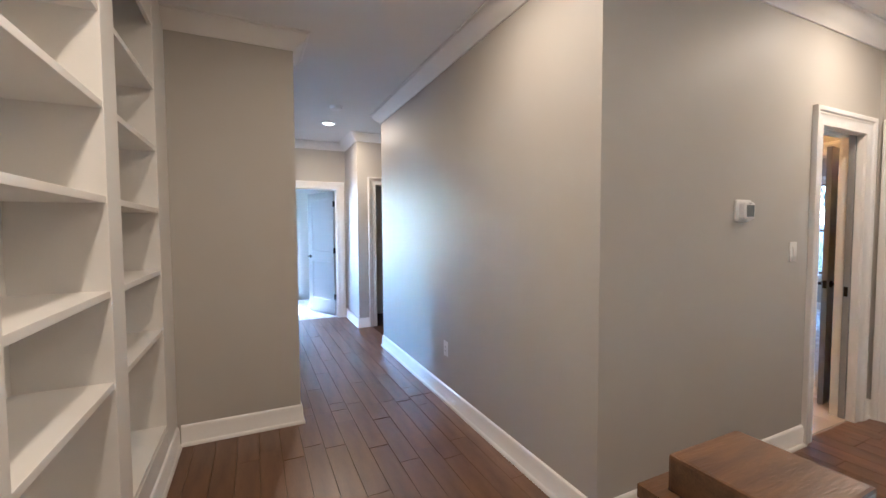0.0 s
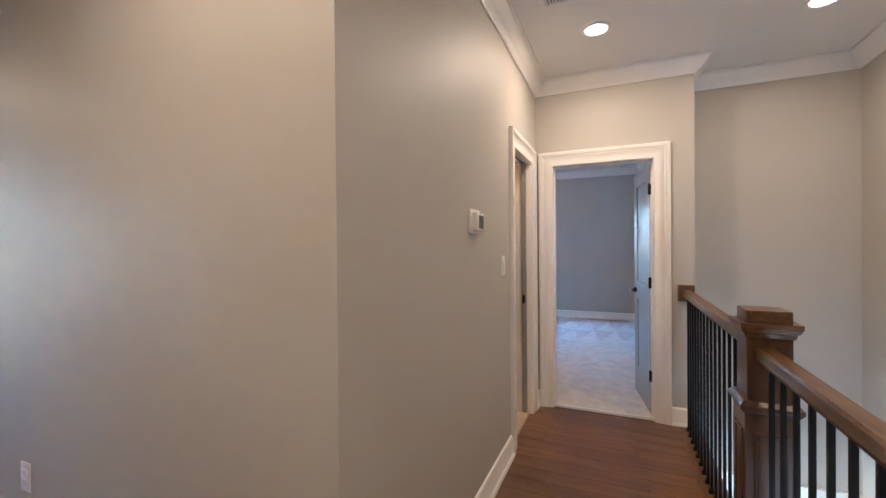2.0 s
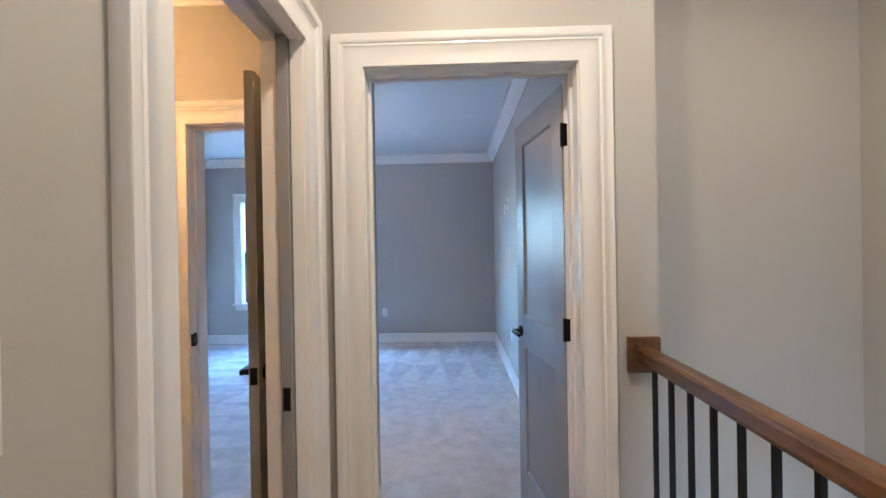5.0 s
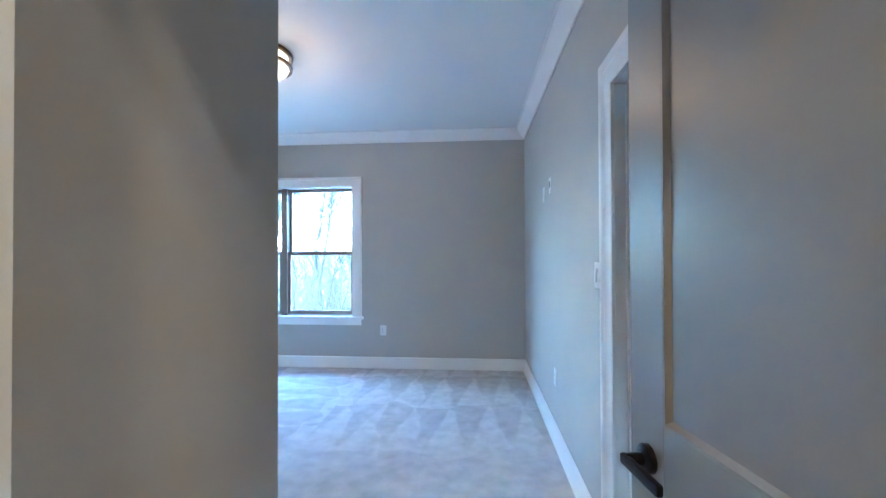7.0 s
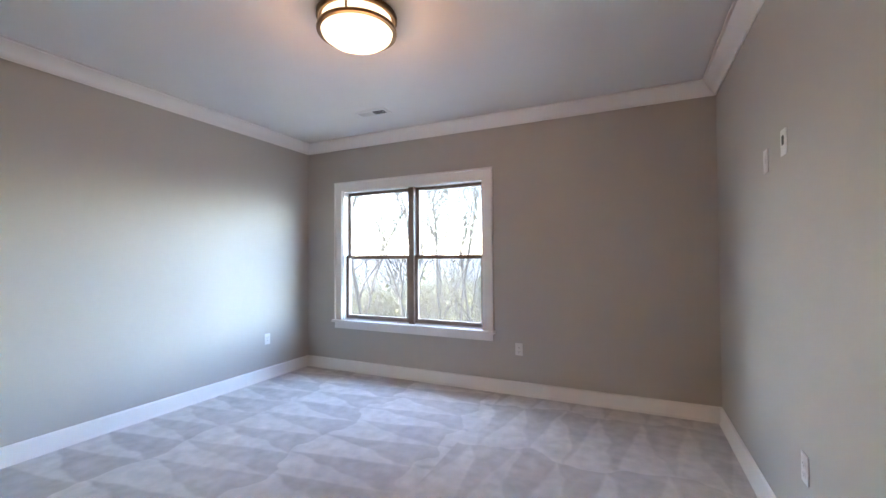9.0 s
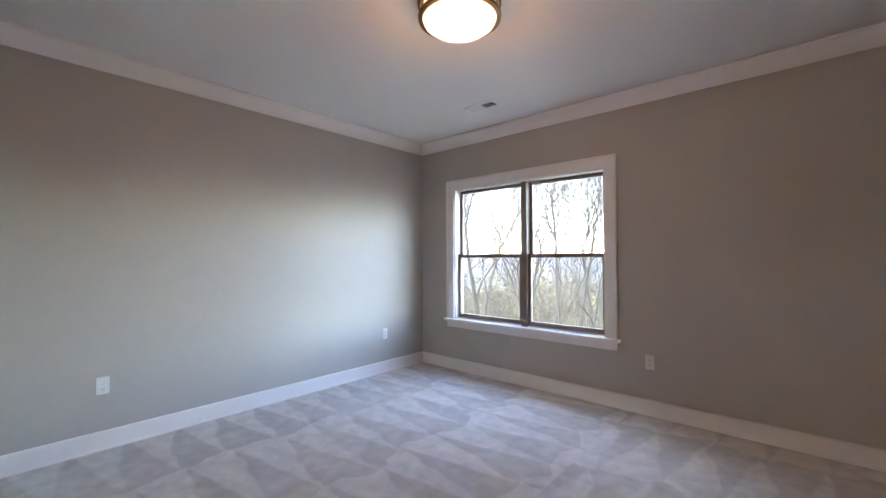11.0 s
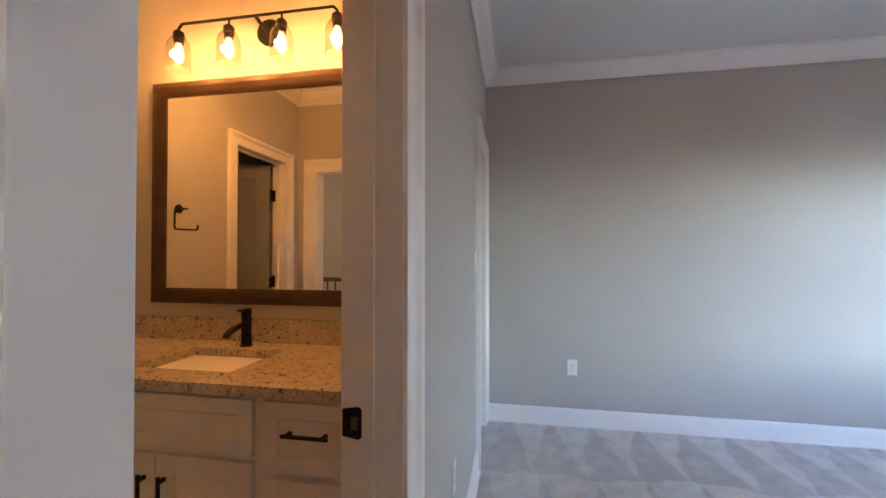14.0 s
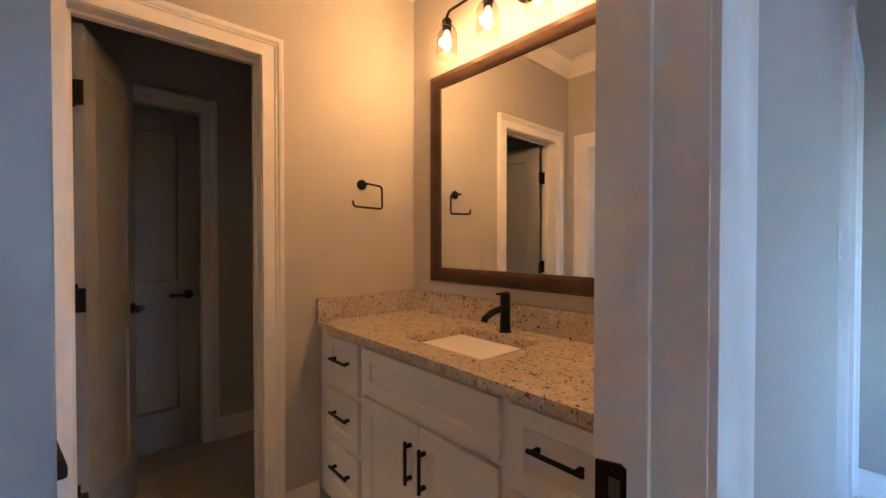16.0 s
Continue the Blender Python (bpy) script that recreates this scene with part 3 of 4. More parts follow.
tm = thing("thermostat", "white wall thermostat with a grey screen", "thermostat", Matrix.Translation((0, -1.62, 1.490)))
part("backplate", rounded(bmesh.new(), 0.0005, 0.011, -0.075, 0.072, -0.060, 0.060, 0.018, 0.005), PLASTIC, tm, smooth=50)
part("body", rounded(bmesh.new(), 0.010, 0.036, -0.050, 0.056, -0.047, 0.045, 0.015, 0.006), PLASTIC, tm, smooth=50)
part("screen", boxes((0.0355, 0.0368, -0.024, 0.046, -0.034, 0.030)), SCREEN, tm, "grey display")
part("mark", boxes((0.0355, 0.0365, -0.01, 0.02, 0.038, 0.041)), SLOT, tm)


def wall_plate(name, label, category, m, w, kind, group):
    """A plate that lies on a wall: local x along the wall, y out of it."""
    root = thing(name, label, category, m, group)
    part("plate", boxes((-w / 2, w / 2, 0.0005, 0.006, -0.0595, 0.0595), bevel=0.0025), PLASTIC, root, smooth=50)
    n = max(1, round((w - 0.03) / 0.046))
    for k in range(n):
        x = (k - (n - 1) / 2) * 0.046
        if kind == "rocker":
            bm = boxes((x - 0.0165, x + 0.0165, 0.006, 0.008, -0.034, 0.034), bevel=0.0008)
            part("rocker_frame", bm, PLASTIC, root)
            bm = bmesh.new()
            box(bm, x - 0.013, x + 0.013, 0.008, 0.0105, -0.030, 0.030)
            for v in bm.verts:
                if v.co.y > 0.009 and v.co.z < 0:
                    v.co.y += 0.004
            part("rocker", bm, PLASTIC, root)
        elif kind == "outlet":
            for z in (-0.02, 0.02):
                r = part("receptacle", boxes((x - 0.016, x + 0.016, 0.006, 0.0085, z - 0.014, z + 0.014), bevel=0.001), PLASTIC, root)
                part("slots", boxes((x - 0.008, x - 0.006, 0.0085, 0.0089, z - 0.004, z + 0.006), (x + 0.006, x + 0.008, 0.0085, 0.0089, z - 0.004, z + 0.006), (x - 0.002, x + 0.002, 0.0085, 0.0089, z - 0.011, z - 0.007)), SLOT, r)
        else:
            part("port", boxes((x - 0.012, x + 0.012, 0.006, 0.008, -0.012, 0.03)), SLOT if kind == "port" else PLASTIC, root)
    return root


WEST, EAST, NORTH, SOUTH = -90, 90, 0, 180    # the way out of the wall, for pose()
wall_plate("light_switch", "white rocker light switch beside the pocket door", "light switch", pose(0, -1.093, 1.249, 0, 0, WEST), 0.076, "rocker", "")
wall_plate("light_switch", "white double rocker switch beside the closet door", "light switch", pose(1.04, 1.765, 1.240, 0, 0, EAST), 0.118, "rocker", "")
OL = "white electrical outlet low on the wall"
wall_plate("outlet", OL, "outlet", pose(-1.59, -2.676, 0.435, 0, 0, SOUTH), 0.072, "outlet", "outlets")
wall_plate("outlet", OL, "outlet", pose(-0.598, 4.527, 0.446, 0, 0, SOUTH), 0.072, "outlet", "outlets")
wall_plate("outlet", OL, "outlet", pose(-3.27, 3.90, 0.447, 0, 0, WEST), 0.072, "outlet", "outlets")
wall_plate("outlet", OL, "outlet", pose(-3.27, 1.37, 0.447, 0, 0, WEST), 0.072, "outlet", "outlets")
wall_plate("outlet", OL, "outlet", pose(1.04, 2.79, 0.463, 0, 0, EAST), 0.072, "outlet", "outlets")
wall_plate("outlet", OL, "outlet", pose(-1.60, BN, 0.455, 0, 0, NORTH), 0.072, "outlet", "outlets")
wall_plate("light_switch", "white rocker light switch beside the closet casing", "light switch", pose(-2.43, BN, 1.262, 0, 0, NORTH), 0.076, "rocker", "")
wall_plate("cable_plate", "white cable plate high on the wall", "wall plate", pose(1.04, 2.95, 1.85, 0, 0, EAST), 0.072, "port", "")
wall_plate("blank_plate", "white blank plate high on the wall", "wall plate", pose(1.04, 3.22, 1.82, 0, 0, EAST), 0.072, "blank", "")


def glow(name, color, strength):
    m = bpy.data.materials.new(name)
    m.use_nodes = True
    b = m.node_tree.nodes["Principled BSDF"]
    b.inputs["Base Color"].default_value = (0.8, 0.78, 0.74, 1)
    b.inputs["Emission Color"].default_value, b.inputs["Emission Strength"].default_value = (*color, 1), strength
    return m


LED = glow("led_lens", (1.0, 0.86, 0.68), 0.16)
# The added fill lamps get the same fixture as the others.
for x, y, _ in DOWN_AND_FILL:
    root = thing("recessed_light", "lit recessed ceiling light with a white trim ring", "ceiling light", Matrix.Translation((x, y, H)), "recessed lights")
    part("trim_ring", lathe(bmesh.new(), [(0.093, 0.001), (0.093, -0.006), (0.085, -0.010), (0.068, -0.007), (0.066, 0.001)], 40), TRIM, root, smooth=40)
    part("lens", lathe(bmesh.new(), [(0.066, -0.004), (0.001, -0.0055)], 40), LED, root, "glowing warm lens")
sd = thing("smoke_detector", "white round smoke detector on the ceiling", "smoke detector", Matrix.Translation((-3.25, -3.21, H)))
part("body", lathe(bmesh.new(), [(0.068, 0.0), (0.068, -0.012), (0.060, -0.030), (0.035, -0.038), (0.001, -0.038)], 32), PLASTIC, sd, smooth=40)
part("mount", lathe(bmesh.new(), [(0.075, 0.001), (0.075, -0.006), (0.066, -0.008)], 32), PLASTIC, sd)


def vent(x, y, w, d, bars):
    root = thing("ceiling_vent", "white ceiling register with angled louvres", "vent", Matrix.Translation((x, y, H)))
    part("frame", sweep(bmesh.new(), [(-w / 2, -d / 2), (w / 2, -d / 2), (w / 2, d / 2), (-w / 2, d / 2)], [(0, 0), (0, -0.004), (0.01, -0.009), (0.028, -0.009), (0.03, 0)], level, True), PLASTIC, root)
    # The duct's shade is drawn as a thin dark sheet behind the louvres.
    part("throat_shade", boxes((-w / 2 + 0.02, w / 2 - 0.02, -d / 2 + 0.02, d / 2 - 0.02, -0.0012, -0.0005)), SLOT, root)
    for half in (-1, 1):
        for k in range(bars):
            xx = half * (0.012 + (k + 0.5) * (w / 2 - 0.045) / bars)
            bm = bmesh.new()
            vs = [bm.verts.new(p) for p in ((xx, -d / 2 + 0.026, -0.001), (xx, d / 2 - 0.026, -0.001), (xx + half * 0.010, d / 2 - 0.026, -0.009), (xx + half * 0.010, -d / 2 + 0.026, -0.009), (xx + 0.001, -d / 2 + 0.026, -0.001), (xx + 0.001, d / 2 - 0.026, -0.001), (xx + half * 0.010 + 0.001, d / 2 - 0.026, -0.009), (xx + half * 0.010 + 0.001, -d / 2 + 0.026, -0.009))]
            for q in ((0, 1, 2, 3), (7, 6, 5, 4), (0, 4, 5, 1), (1, 5, 6, 2), (2, 6, 7, 3), (3, 7, 4, 0)):
                bm.faces.new([vs[i] for i in q])
            part("louvre", bm, PLASTIC, root)
    part("divider", boxes((-0.008, 0.008, -d / 2 + 0.022, d / 2 - 0.022, -0.0095, -0.002)), PLASTIC, root)


vent(-1.855, 3.90, 0.34, 0.155, 7)
vent(0.42, -1.19, 0.34, 0.155, 7)

lamp = thing("flush_ceiling_light", "lit round flush ceiling light with bronze double rings", "ceiling light", Matrix.Translation((-1.035, 2.56, H)) @ Matrix.Diagonal((1.13, 1.13, 1.08, 1)))
METAL = surface("brushed_bronze", (0.20, 0.13, 0.08), 0.35, 0.1, 20, 120, 0.02, metal=0.9)
SHADE = glow("opal_glass", (1.0, 0.70, 0.40), 0.06)
part("pan", lathe(bmesh.new(), [(0.001, 0), (0.205, 0.0), (0.205, -0.022), (0.195, -0.026), (0.19, -0.02), (0.001, -0.02)], 48), METAL, lamp, "bronze ceiling pan", 40)
part("drum", lathe(bmesh.new(), [(0.178, -0.02), (0.180, -0.085)], 48), SHADE, lamp, "lit opal glass drum", 40)
part("ring", lathe(bmesh.new(), [(0.183, -0.074), (0.203, -0.074), (0.205, -0.080), (0.203, -0.092), (0.183, -0.092), (0.183, -0.074)], 48), METAL, lamp, "bronze lower ring", 40)
for k in range(3):
    a = 0.9 + 2.0944 * k
    part("post", cyl(bmesh.new(), (0.195 * math.cos(a), 0.195 * math.sin(a), -0.022), (0.195 * math.cos(a), 0.195 * math.sin(a), -0.076), 0.006, seg=10), METAL, lamp)
part("diffuser", lathe(bmesh.new(), [(0.182, -0.086), (0.175, -0.106), (0.15, -0.126), (0.11, -0.140), (0.06, -0.147), (0.001, -0.149)], 48), SHADE, lamp, "lit opal glass bowl", 60)

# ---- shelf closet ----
# Closet's unlit depth is put into the board colour; front edges stay white.
SHADEDP = surface("shaded_board", (0.018, 0.013, 0.011), 0.5, 0.1, 6, 60, 0.03)
cs = thing("closet_shelves", "closet shelving with white face frame and edges, interior coloured dark for shade", "shelving")
CF = 1.33
part("back", boxes((1.70, 1.715, 0.62, 1.86, 0, 2.45)), SHADEDP, cs, "back board coloured dark for shade")
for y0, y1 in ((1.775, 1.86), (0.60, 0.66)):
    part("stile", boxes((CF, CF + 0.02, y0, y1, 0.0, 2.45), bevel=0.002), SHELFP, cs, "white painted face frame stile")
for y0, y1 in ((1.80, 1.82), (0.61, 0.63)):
    part("side", boxes((CF + 0.02, 1.70, y0, y1, 0.0, 2.45)), SHADEDP, cs, "side board coloured dark for shade")
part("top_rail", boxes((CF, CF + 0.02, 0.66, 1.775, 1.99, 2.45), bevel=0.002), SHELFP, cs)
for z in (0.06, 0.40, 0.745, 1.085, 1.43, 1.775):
    sh = part("shelf", boxes((CF + 0.04, 1.70, 0.63, 1.80, z - 0.026, z)), SHADEDP, cs, "shelf board coloured dark for shade")
    part("edge_strip", boxes((CF + 0.022, CF + 0.04, 0.63, 1.80, z - 0.030, z + 0.001), bevel=0.002), SHELFP, sh, "white shelf edge strip")

# ---- bath ----
GRANITE = surface("granite", (0.56, 0.49, 0.39), 0.22, 0.1, 22, 120, 0.0, second=(0.38, 0.31, 0.23))
nt = GRANITE.node_tree
gbs = nt.nodes["Principled BSDF"]
old = gbs.inputs["Base Color"].links[0].from_socket
for scale, lo, hi, tint in ((85, 0.60, 0.66, (0.06, 0.045, 0.04, 1)), (38, 0.64, 0.72, (0.17, 0.115, 0.08, 1)), (110, 0.60, 0.70, (0.72, 0.66, 0.56, 1))):
    n, r, mx = nt.nodes.new("ShaderNodeTexNoise"), nt.nodes.new("ShaderNodeMapRange"), nt.nodes.new("ShaderNodeMix")
    co = nt.nodes.new("ShaderNodeTexCoord")
    nt.links.new(co.outputs["Object"], n.inputs["Vector"])
    n.inputs["Scale"].default_value, n.inputs["Detail"].default_value = scale, 3
    r.inputs["From Min"].default_value, r.inputs["From Max"].default_value = lo, hi
    nt.links.new(n.outputs[0], r.inputs["Value"])
    mx.data_type = "RGBA"
    mx.inputs["B"].default_value = tint
    nt.links.new(r.outputs[0], mx.inputs["Factor"])
    nt.links.new(old, mx.inputs["A"])
    old = mx.outputs["Result"]
nt.links.new(old, gbs.inputs["Base Color"])
CABINET = surface("cabinet_paint", (0.74, 0.71, 0.67), 0.36, 0.03, 3, 90, 0.02)
CERAMIC = surface("white_ceramic", (0.66, 0.65, 0.63), 0.12, 0.01, 3, 50, 0)
FRAMEW = surface("mirror_frame_wood", (0.085, 0.050, 0.029), 0.33, 0.25, 9, 60, 0.05, second=(0.045, 0.024, 0.014), metal=0.35)
MIRROR = bpy.data.materials.new("mirror_glass")
MIRROR.use_nodes = True
mb = MIRROR.node_tree.nodes["Principled BSDF"]
mb.inputs["Base Color"].default_value, mb.inputs["Metallic"].default_value, mb.inputs["Roughness"].default_value = (0.88, 0.89, 0.88, 1), 1.0, 0.0
CLEAR = bpy.data.materials.new("clear_glass")
CLEAR.use_nodes = True
cb = CLEAR.node_tree.nodes["Principled BSDF"]
cb.inputs["Transmission Weight"].default_value, cb.inputs["Roughness"].default_value, cb.inputs["IOR"].default_value = 1.0, 0.02, 1.2

FX = -1.205
van = thing("vanity", "white shaker vanity cabinet with black pulls", "vanity")
part("body", boxes((-1.765, FX, -0.982, BS - 0.003, 0.09, 0.864), (-1.765, FX - 0.07, -0.982, BS - 0.003, 0.0, 0.09)), CABINET, van)


def front(kind, y0, y1, z0, z1, pull):
    w = 0.048 if z1 - z0 < 0.3 else 0.058
    t = 0.019
    bm = boxes((FX, FX + t, y0, y0 + w, z0, z1), (FX, FX + t, y1 - w, y1, z0, z1), (FX, FX + t, y0 + w, y1 - w, z0, z0 + w), (FX, FX + t, y0 + w, y1 - w, z1 - w, z1), bevel=0.0012)
    sweep(bm, [(y0 + w, z0 + w), (y1 - w, z0 + w), (y1 - w, z1 - w), (y0 + w, z1 - w)], [(0, 0), (0.008, -0.010), (0, -0.010)], lambda a, b, h: (FX + t - 0.001 + h, a, b), True)
    d = part(kind, bm, CABINET, van)
    part("panel", boxes((FX + 0.001, FX + t - 0.010, y0 + w - 0.004, y1 - w + 0.004, z0 + w - 0.004, z1 - w + 0.004)), CABINET, d)
    if pull:
        ya, za, yb, zb = pull
        x = FX + t
        a, b = Vector((x + 0.026, ya, za)), Vector((x + 0.026, yb, zb))
        u = (b - a).normalized() * 0.013
        bm = bmesh.new()
        lo, hi = a - u, b + u
        box(bm, x + 0.021, x + 0.031, min(lo.y, hi.y) - 0.005, max(lo.y, hi.y) + 0.005, min(lo.z, hi.z) - 0.005, max(lo.z, hi.z) + 0.005, bevel=0.002)
        for p in (a, b):
            box(bm, x, x + 0.022, p.y - 0.006, p.y + 0.006, p.z - 0.006, p.z + 0.006, bevel=0.001)
        part("pull", bm, IRON, d, "black bar pull")
    return d


for z0, z1 in ((0.638, 0.853), (0.396, 0.616), (0.155, 0.374)):
    zc = (z0 + z1) / 2 + 0.018
    front("drawer_front", -0.881, -0.606, z0, z1, (-0.792, zc, -0.676, zc))
    front("drawer_front", 0.180, 0.486, z0, z1, (0.275, zc, 0.391, zc))
front("false_front", -0.564, 0.143, 0.679, 0.853, None)
front("cabinet_door", -0.564, -0.206, 0.155, 0.658, (-0.244, 0.470, -0.244, 0.582))
front("cabinet_door", -0.202, 0.143, 0.155, 0.658, (-0.168, 0.470, -0.168, 0.582))

CX = -1.178
SX0, SX1, SY0, SY1 = -1.615, -1.300, -0.440, -0.020
ct = thing("countertop", "speckled brown granite countertop with a low backsplash", "countertop")
part("slab", boxes((-1.768, SX0, -0.983, BS - 0.002, 0.8645, 0.90), (SX1, CX, -0.983, BS - 0.002, 0.8645, 0.90), (SX0, SX1, -0.983, SY0, 0.8645, 0.90), (SX0, SX1, SY1, BS - 0.002, 0.8645, 0.90)), GRANITE, ct)
part("backsplash", boxes((-1.768, -1.748, -0.983, BS - 0.002, 0.9005, 1.008), bevel=0.002), GRANITE, ct)
part("side_splash", boxes((-1.747, CX - 0.006, -0.983, -0.963, 0.9005, 1.008), bevel=0.002), GRANITE, ct)
sink = thing("sink", "white rectangular undermount ceramic sink", "sink")
bm = bmesh.new()
rings = []
for inset, z in ((-0.012, 0.862), (0.0, 0.8635), (0.004, 0.84), (0.02, 0.76), (0.05, 0.735), (0.12, 0.728)):
    x0, x1, y0, y1 = SX0 + inset, SX1 - inset, SY0 + inset, SY1 - inset
    c = 0.03
    rings.append([bm.verts.new((x, y, z)) for x, y in ((x0 + c, y0), (x1 - c, y0), (x1, y0 + c), (x1, y1 - c), (x1 - c, y1), (x0 + c, y1), (x0, y1 - c), (x0, y0 + c))])
for a, b in zip(rings, rings[1:]):
    for k in range(8):
        bm.faces.new((a[k], a[(k + 1) % 8], b[(k + 1) % 8], b[k]))
bm.faces.new(rings[-1])
part("bowl", bm, CERAMIC, sink, smooth=60)
part("drain", lathe(bmesh.new(), [(0.022, 0.0), (0.020, 0.003), (0.001, 0.002)], 24, Matrix.Translation((-1.46, -0.23, 0.7285))), BRONZE, sink)
fa = thing("faucet", "matte black single-lever basin faucet on the countertop", "faucet", Matrix.Translation((-1.672, -0.232, 0.90)))
part("body", lathe(bmesh.new(), [(0.001, 0.0), (0.027, 0.0), (0.027, 0.005), (0.0225, 0.008), (0.0215, 0.07), (0.0215, 0.155), (0.020, 0.160), (0.001, 0.160)], 28), IRON, fa, smooth=40)
part("spout", tube(bmesh.new(), [(0.0, 0, 0.105), (0.085, 0, 0.090), (0.125, 0, 0.072), (0.130, 0, 0.058)], 0.0135, 12), IRON, fa, smooth=50)
part("lever", boxes((-0.02, 0.052, -0.008, 0.008, 0.158, 0.167), bevel=0.003), IRON, fa)

MY0, MY1, MZ0, MZ1 = -0.812, 0.405, 1.073, 2.148
mi = thing("mirror", "large wall mirror in a dark bronze-brown wooden frame", "mirror")
FP = [(0, 0.003), (0, 0.022), (0.010, 0.030), (0.030, 0.034), (0.052, 0.028), (0.066, 0.018), (0.072, 0.016), (0.072, 0.003)]
part("frame", sweep(bmesh.new(), [(MY0, MZ0), (MY1, MZ0), (MY1, MZ1), (MY0, MZ1)], FP, on_x(-1.77, 1), True), FRAMEW, mi, smooth=25)
part("glass", boxes((-1.767, -1.760, MY0 + 0.06, MY1 - 0.06, MZ0 + 0.06, MZ1 - 0.06)), MIRROR, mi, "clear mirror glass")

vl = thing("vanity_light", "four-bulb vanity light with black bar and clear glass jars", "wall light")
LX, LZ, LY = -1.655, 2.368, -0.187
part("wall_plate", lathe(bmesh.new(), [(0.001, 0.022), (0.055, 0.020), (0.062, 0.012), (0.062, 0.0)], 32, Matrix.Translation((-1.7695, LY, 2.35)) @ Matrix.Rotation(radians(90), 4, "Y")), IRON, vl, smooth=40)
part("arm", tube(bmesh.new(), [(-1.755, LY, 2.35), (-1.70, LY, 2.355), (LX, LY, LZ)], 0.009), IRON, vl, smooth=50)
ends = [LY - 0.39, LY - 0.13, LY + 0.13, LY + 0.39]
part("bar", tube(bmesh.new(), [(LX, ends[0], LZ - 0.045), (LX, ends[0], LZ - 0.018), (LX, ends[0] + 0.018, LZ), (LX, ends[3] - 0.018, LZ), (LX, ends[3], LZ - 0.018), (LX, ends[3], LZ - 0.045)], 0.0065), IRON, vl, "black curved bar", 50)
FIL = glow("filament", (1.0, 0.55, 0.16), 1.2)
BULB = glow("amber_bulb", (1.0, 0.42, 0.10), 0.03)
BULB.node_tree.nodes["Principled BSDF"].inputs["Transmission Weight"].default_value = 0.9
BULB.node_tree.nodes["Principled BSDF"].inputs["IOR"].default_value = 1.05
for y in ends:
    top = LZ - 0.045
    s = part("socket", lathe(bmesh.new(), [(0.001, 0.012), (0.018, 0.012), (0.024, 0.004), (0.024, -0.022), (0.020, -0.026), (0.020, -0.045), (0.001, -0.045)], 20, Matrix.Translation((LX, y, top))), IRON, vl, "black lamp socket", 40)
    if y in ends[1:3]:
        part("stem", cyl(bmesh.new(), (LX, y, top + 0.01), (LX, y, LZ), 0.005, seg=10), IRON, s)
    g = part("glass_jar", lathe(bmesh.new(), [(0.026, -0.012), (0.030, -0.022), (0.043, -0.040), (0.049, -0.06), (0.050, -0.165), (0.0485, -0.165), (0.0475, -0.06), (0.0415, -0.041), (0.0285, -0.0235), (0.0245, -0.013)], 28, Matrix.Translation((LX, y, top))), CLEAR, vl, "clear glass jar shade", 60)
    g.visible_shadow = False
    b = part("bulb", lathe(bmesh.new(), [(0.012, -0.045), (0.014, -0.055), (0.022, -0.085), (0.023, -0.105), (0.018, -0.125), (0.008, -0.136), (0.001, -0.138)], 20, Matrix.Translation((LX, y, top))), BULB, vl, "glowing amber filament bulb", 60)
    b.visible_shadow = False
    bm = bmesh.new()
    for k in range(4):
        a = 1.5708 * k
        cyl(bm, (LX + 0.007 * math.cos(a), y + 0.007 * math.sin(a), top - 0.058), (LX + 0.011 * math.cos(a), y + 0.011 * math.sin(a), top - 0.118), 0.0022, seg=6)
    part("filament", bm, FIL, b).visible_shadow = False

tr = thing("towel_ring", "black square open towel ring on the wall", "towel ring")
part("rosette", lathe(bmesh.new(), [(0.001, 0.012), (0.022, 0.012), (0.026, 0.008), (0.026, 0.0)], 28, Matrix.Translation((-1.43, -0.9845, 1.572)) @ Matrix.Rotation(radians(-90), 4, "X")), IRON, tr, smooth=40)
part("ring", tube(bmesh.new(), [(-1.43, -0.975, 1.572), (-1.43, -0.925, 1.572), (-1.505, -0.925, 1.566), (-1.516, -0.925, 1.556), (-1.518, -0.925, 1.460), (-1.508, -0.925, 1.449), (-1.362, -0.925, 1.453), (-1.350, -0.925, 1.461), (-1.348, -0.925, 1.482)], 0.0052, 8), IRON, tr, smooth=50)
hp = bpy.data.objects["door_3"]
for z in (0.30, 1.03, 1.76):
    part("jamb_hinge", boxes((TR[1] - 0.0035, TR[1] - 0.0005, -1.103, -1.062, z, z + 0.095), (TR[1] - 0.02, TR[1] - 0.0005, -1.108, -1.094, z, z + 0.095), bevel=0.001), BRONZE, hp, "black bronze hinge", m=hp.matrix_basis.inverted())

# ---- outdoors ----
BARK = surface("bark", (0.072, 0.058, 0.045), 0.9, 0.2, 3, 30, 0.3, stretch=(1, 1, 0.3), second=(0.045, 0.037, 0.029))
SPROUT = per_piece(surface("spring_leaves", (0.090, 0.083, 0.020), 0.7, 0.2, 3, 30, 0.0, second=(0.065, 0.065, 0.016)), 0.2)
SOIL = surface("leaf_litter", (0.048, 0.039, 0.022), 0.95, 0.2, 0.6, 9, 0.3, second=(0.033, 0.028, 0.016))
# Distance haze is put into the hills' bluish colour.
HILL = surface("hazed_wooded_hills", (0.023, 0.026, 0.028), 1.0, 0.15, 0.02, 0.2, 0.0, second=(0.021, 0.023, 0.022))


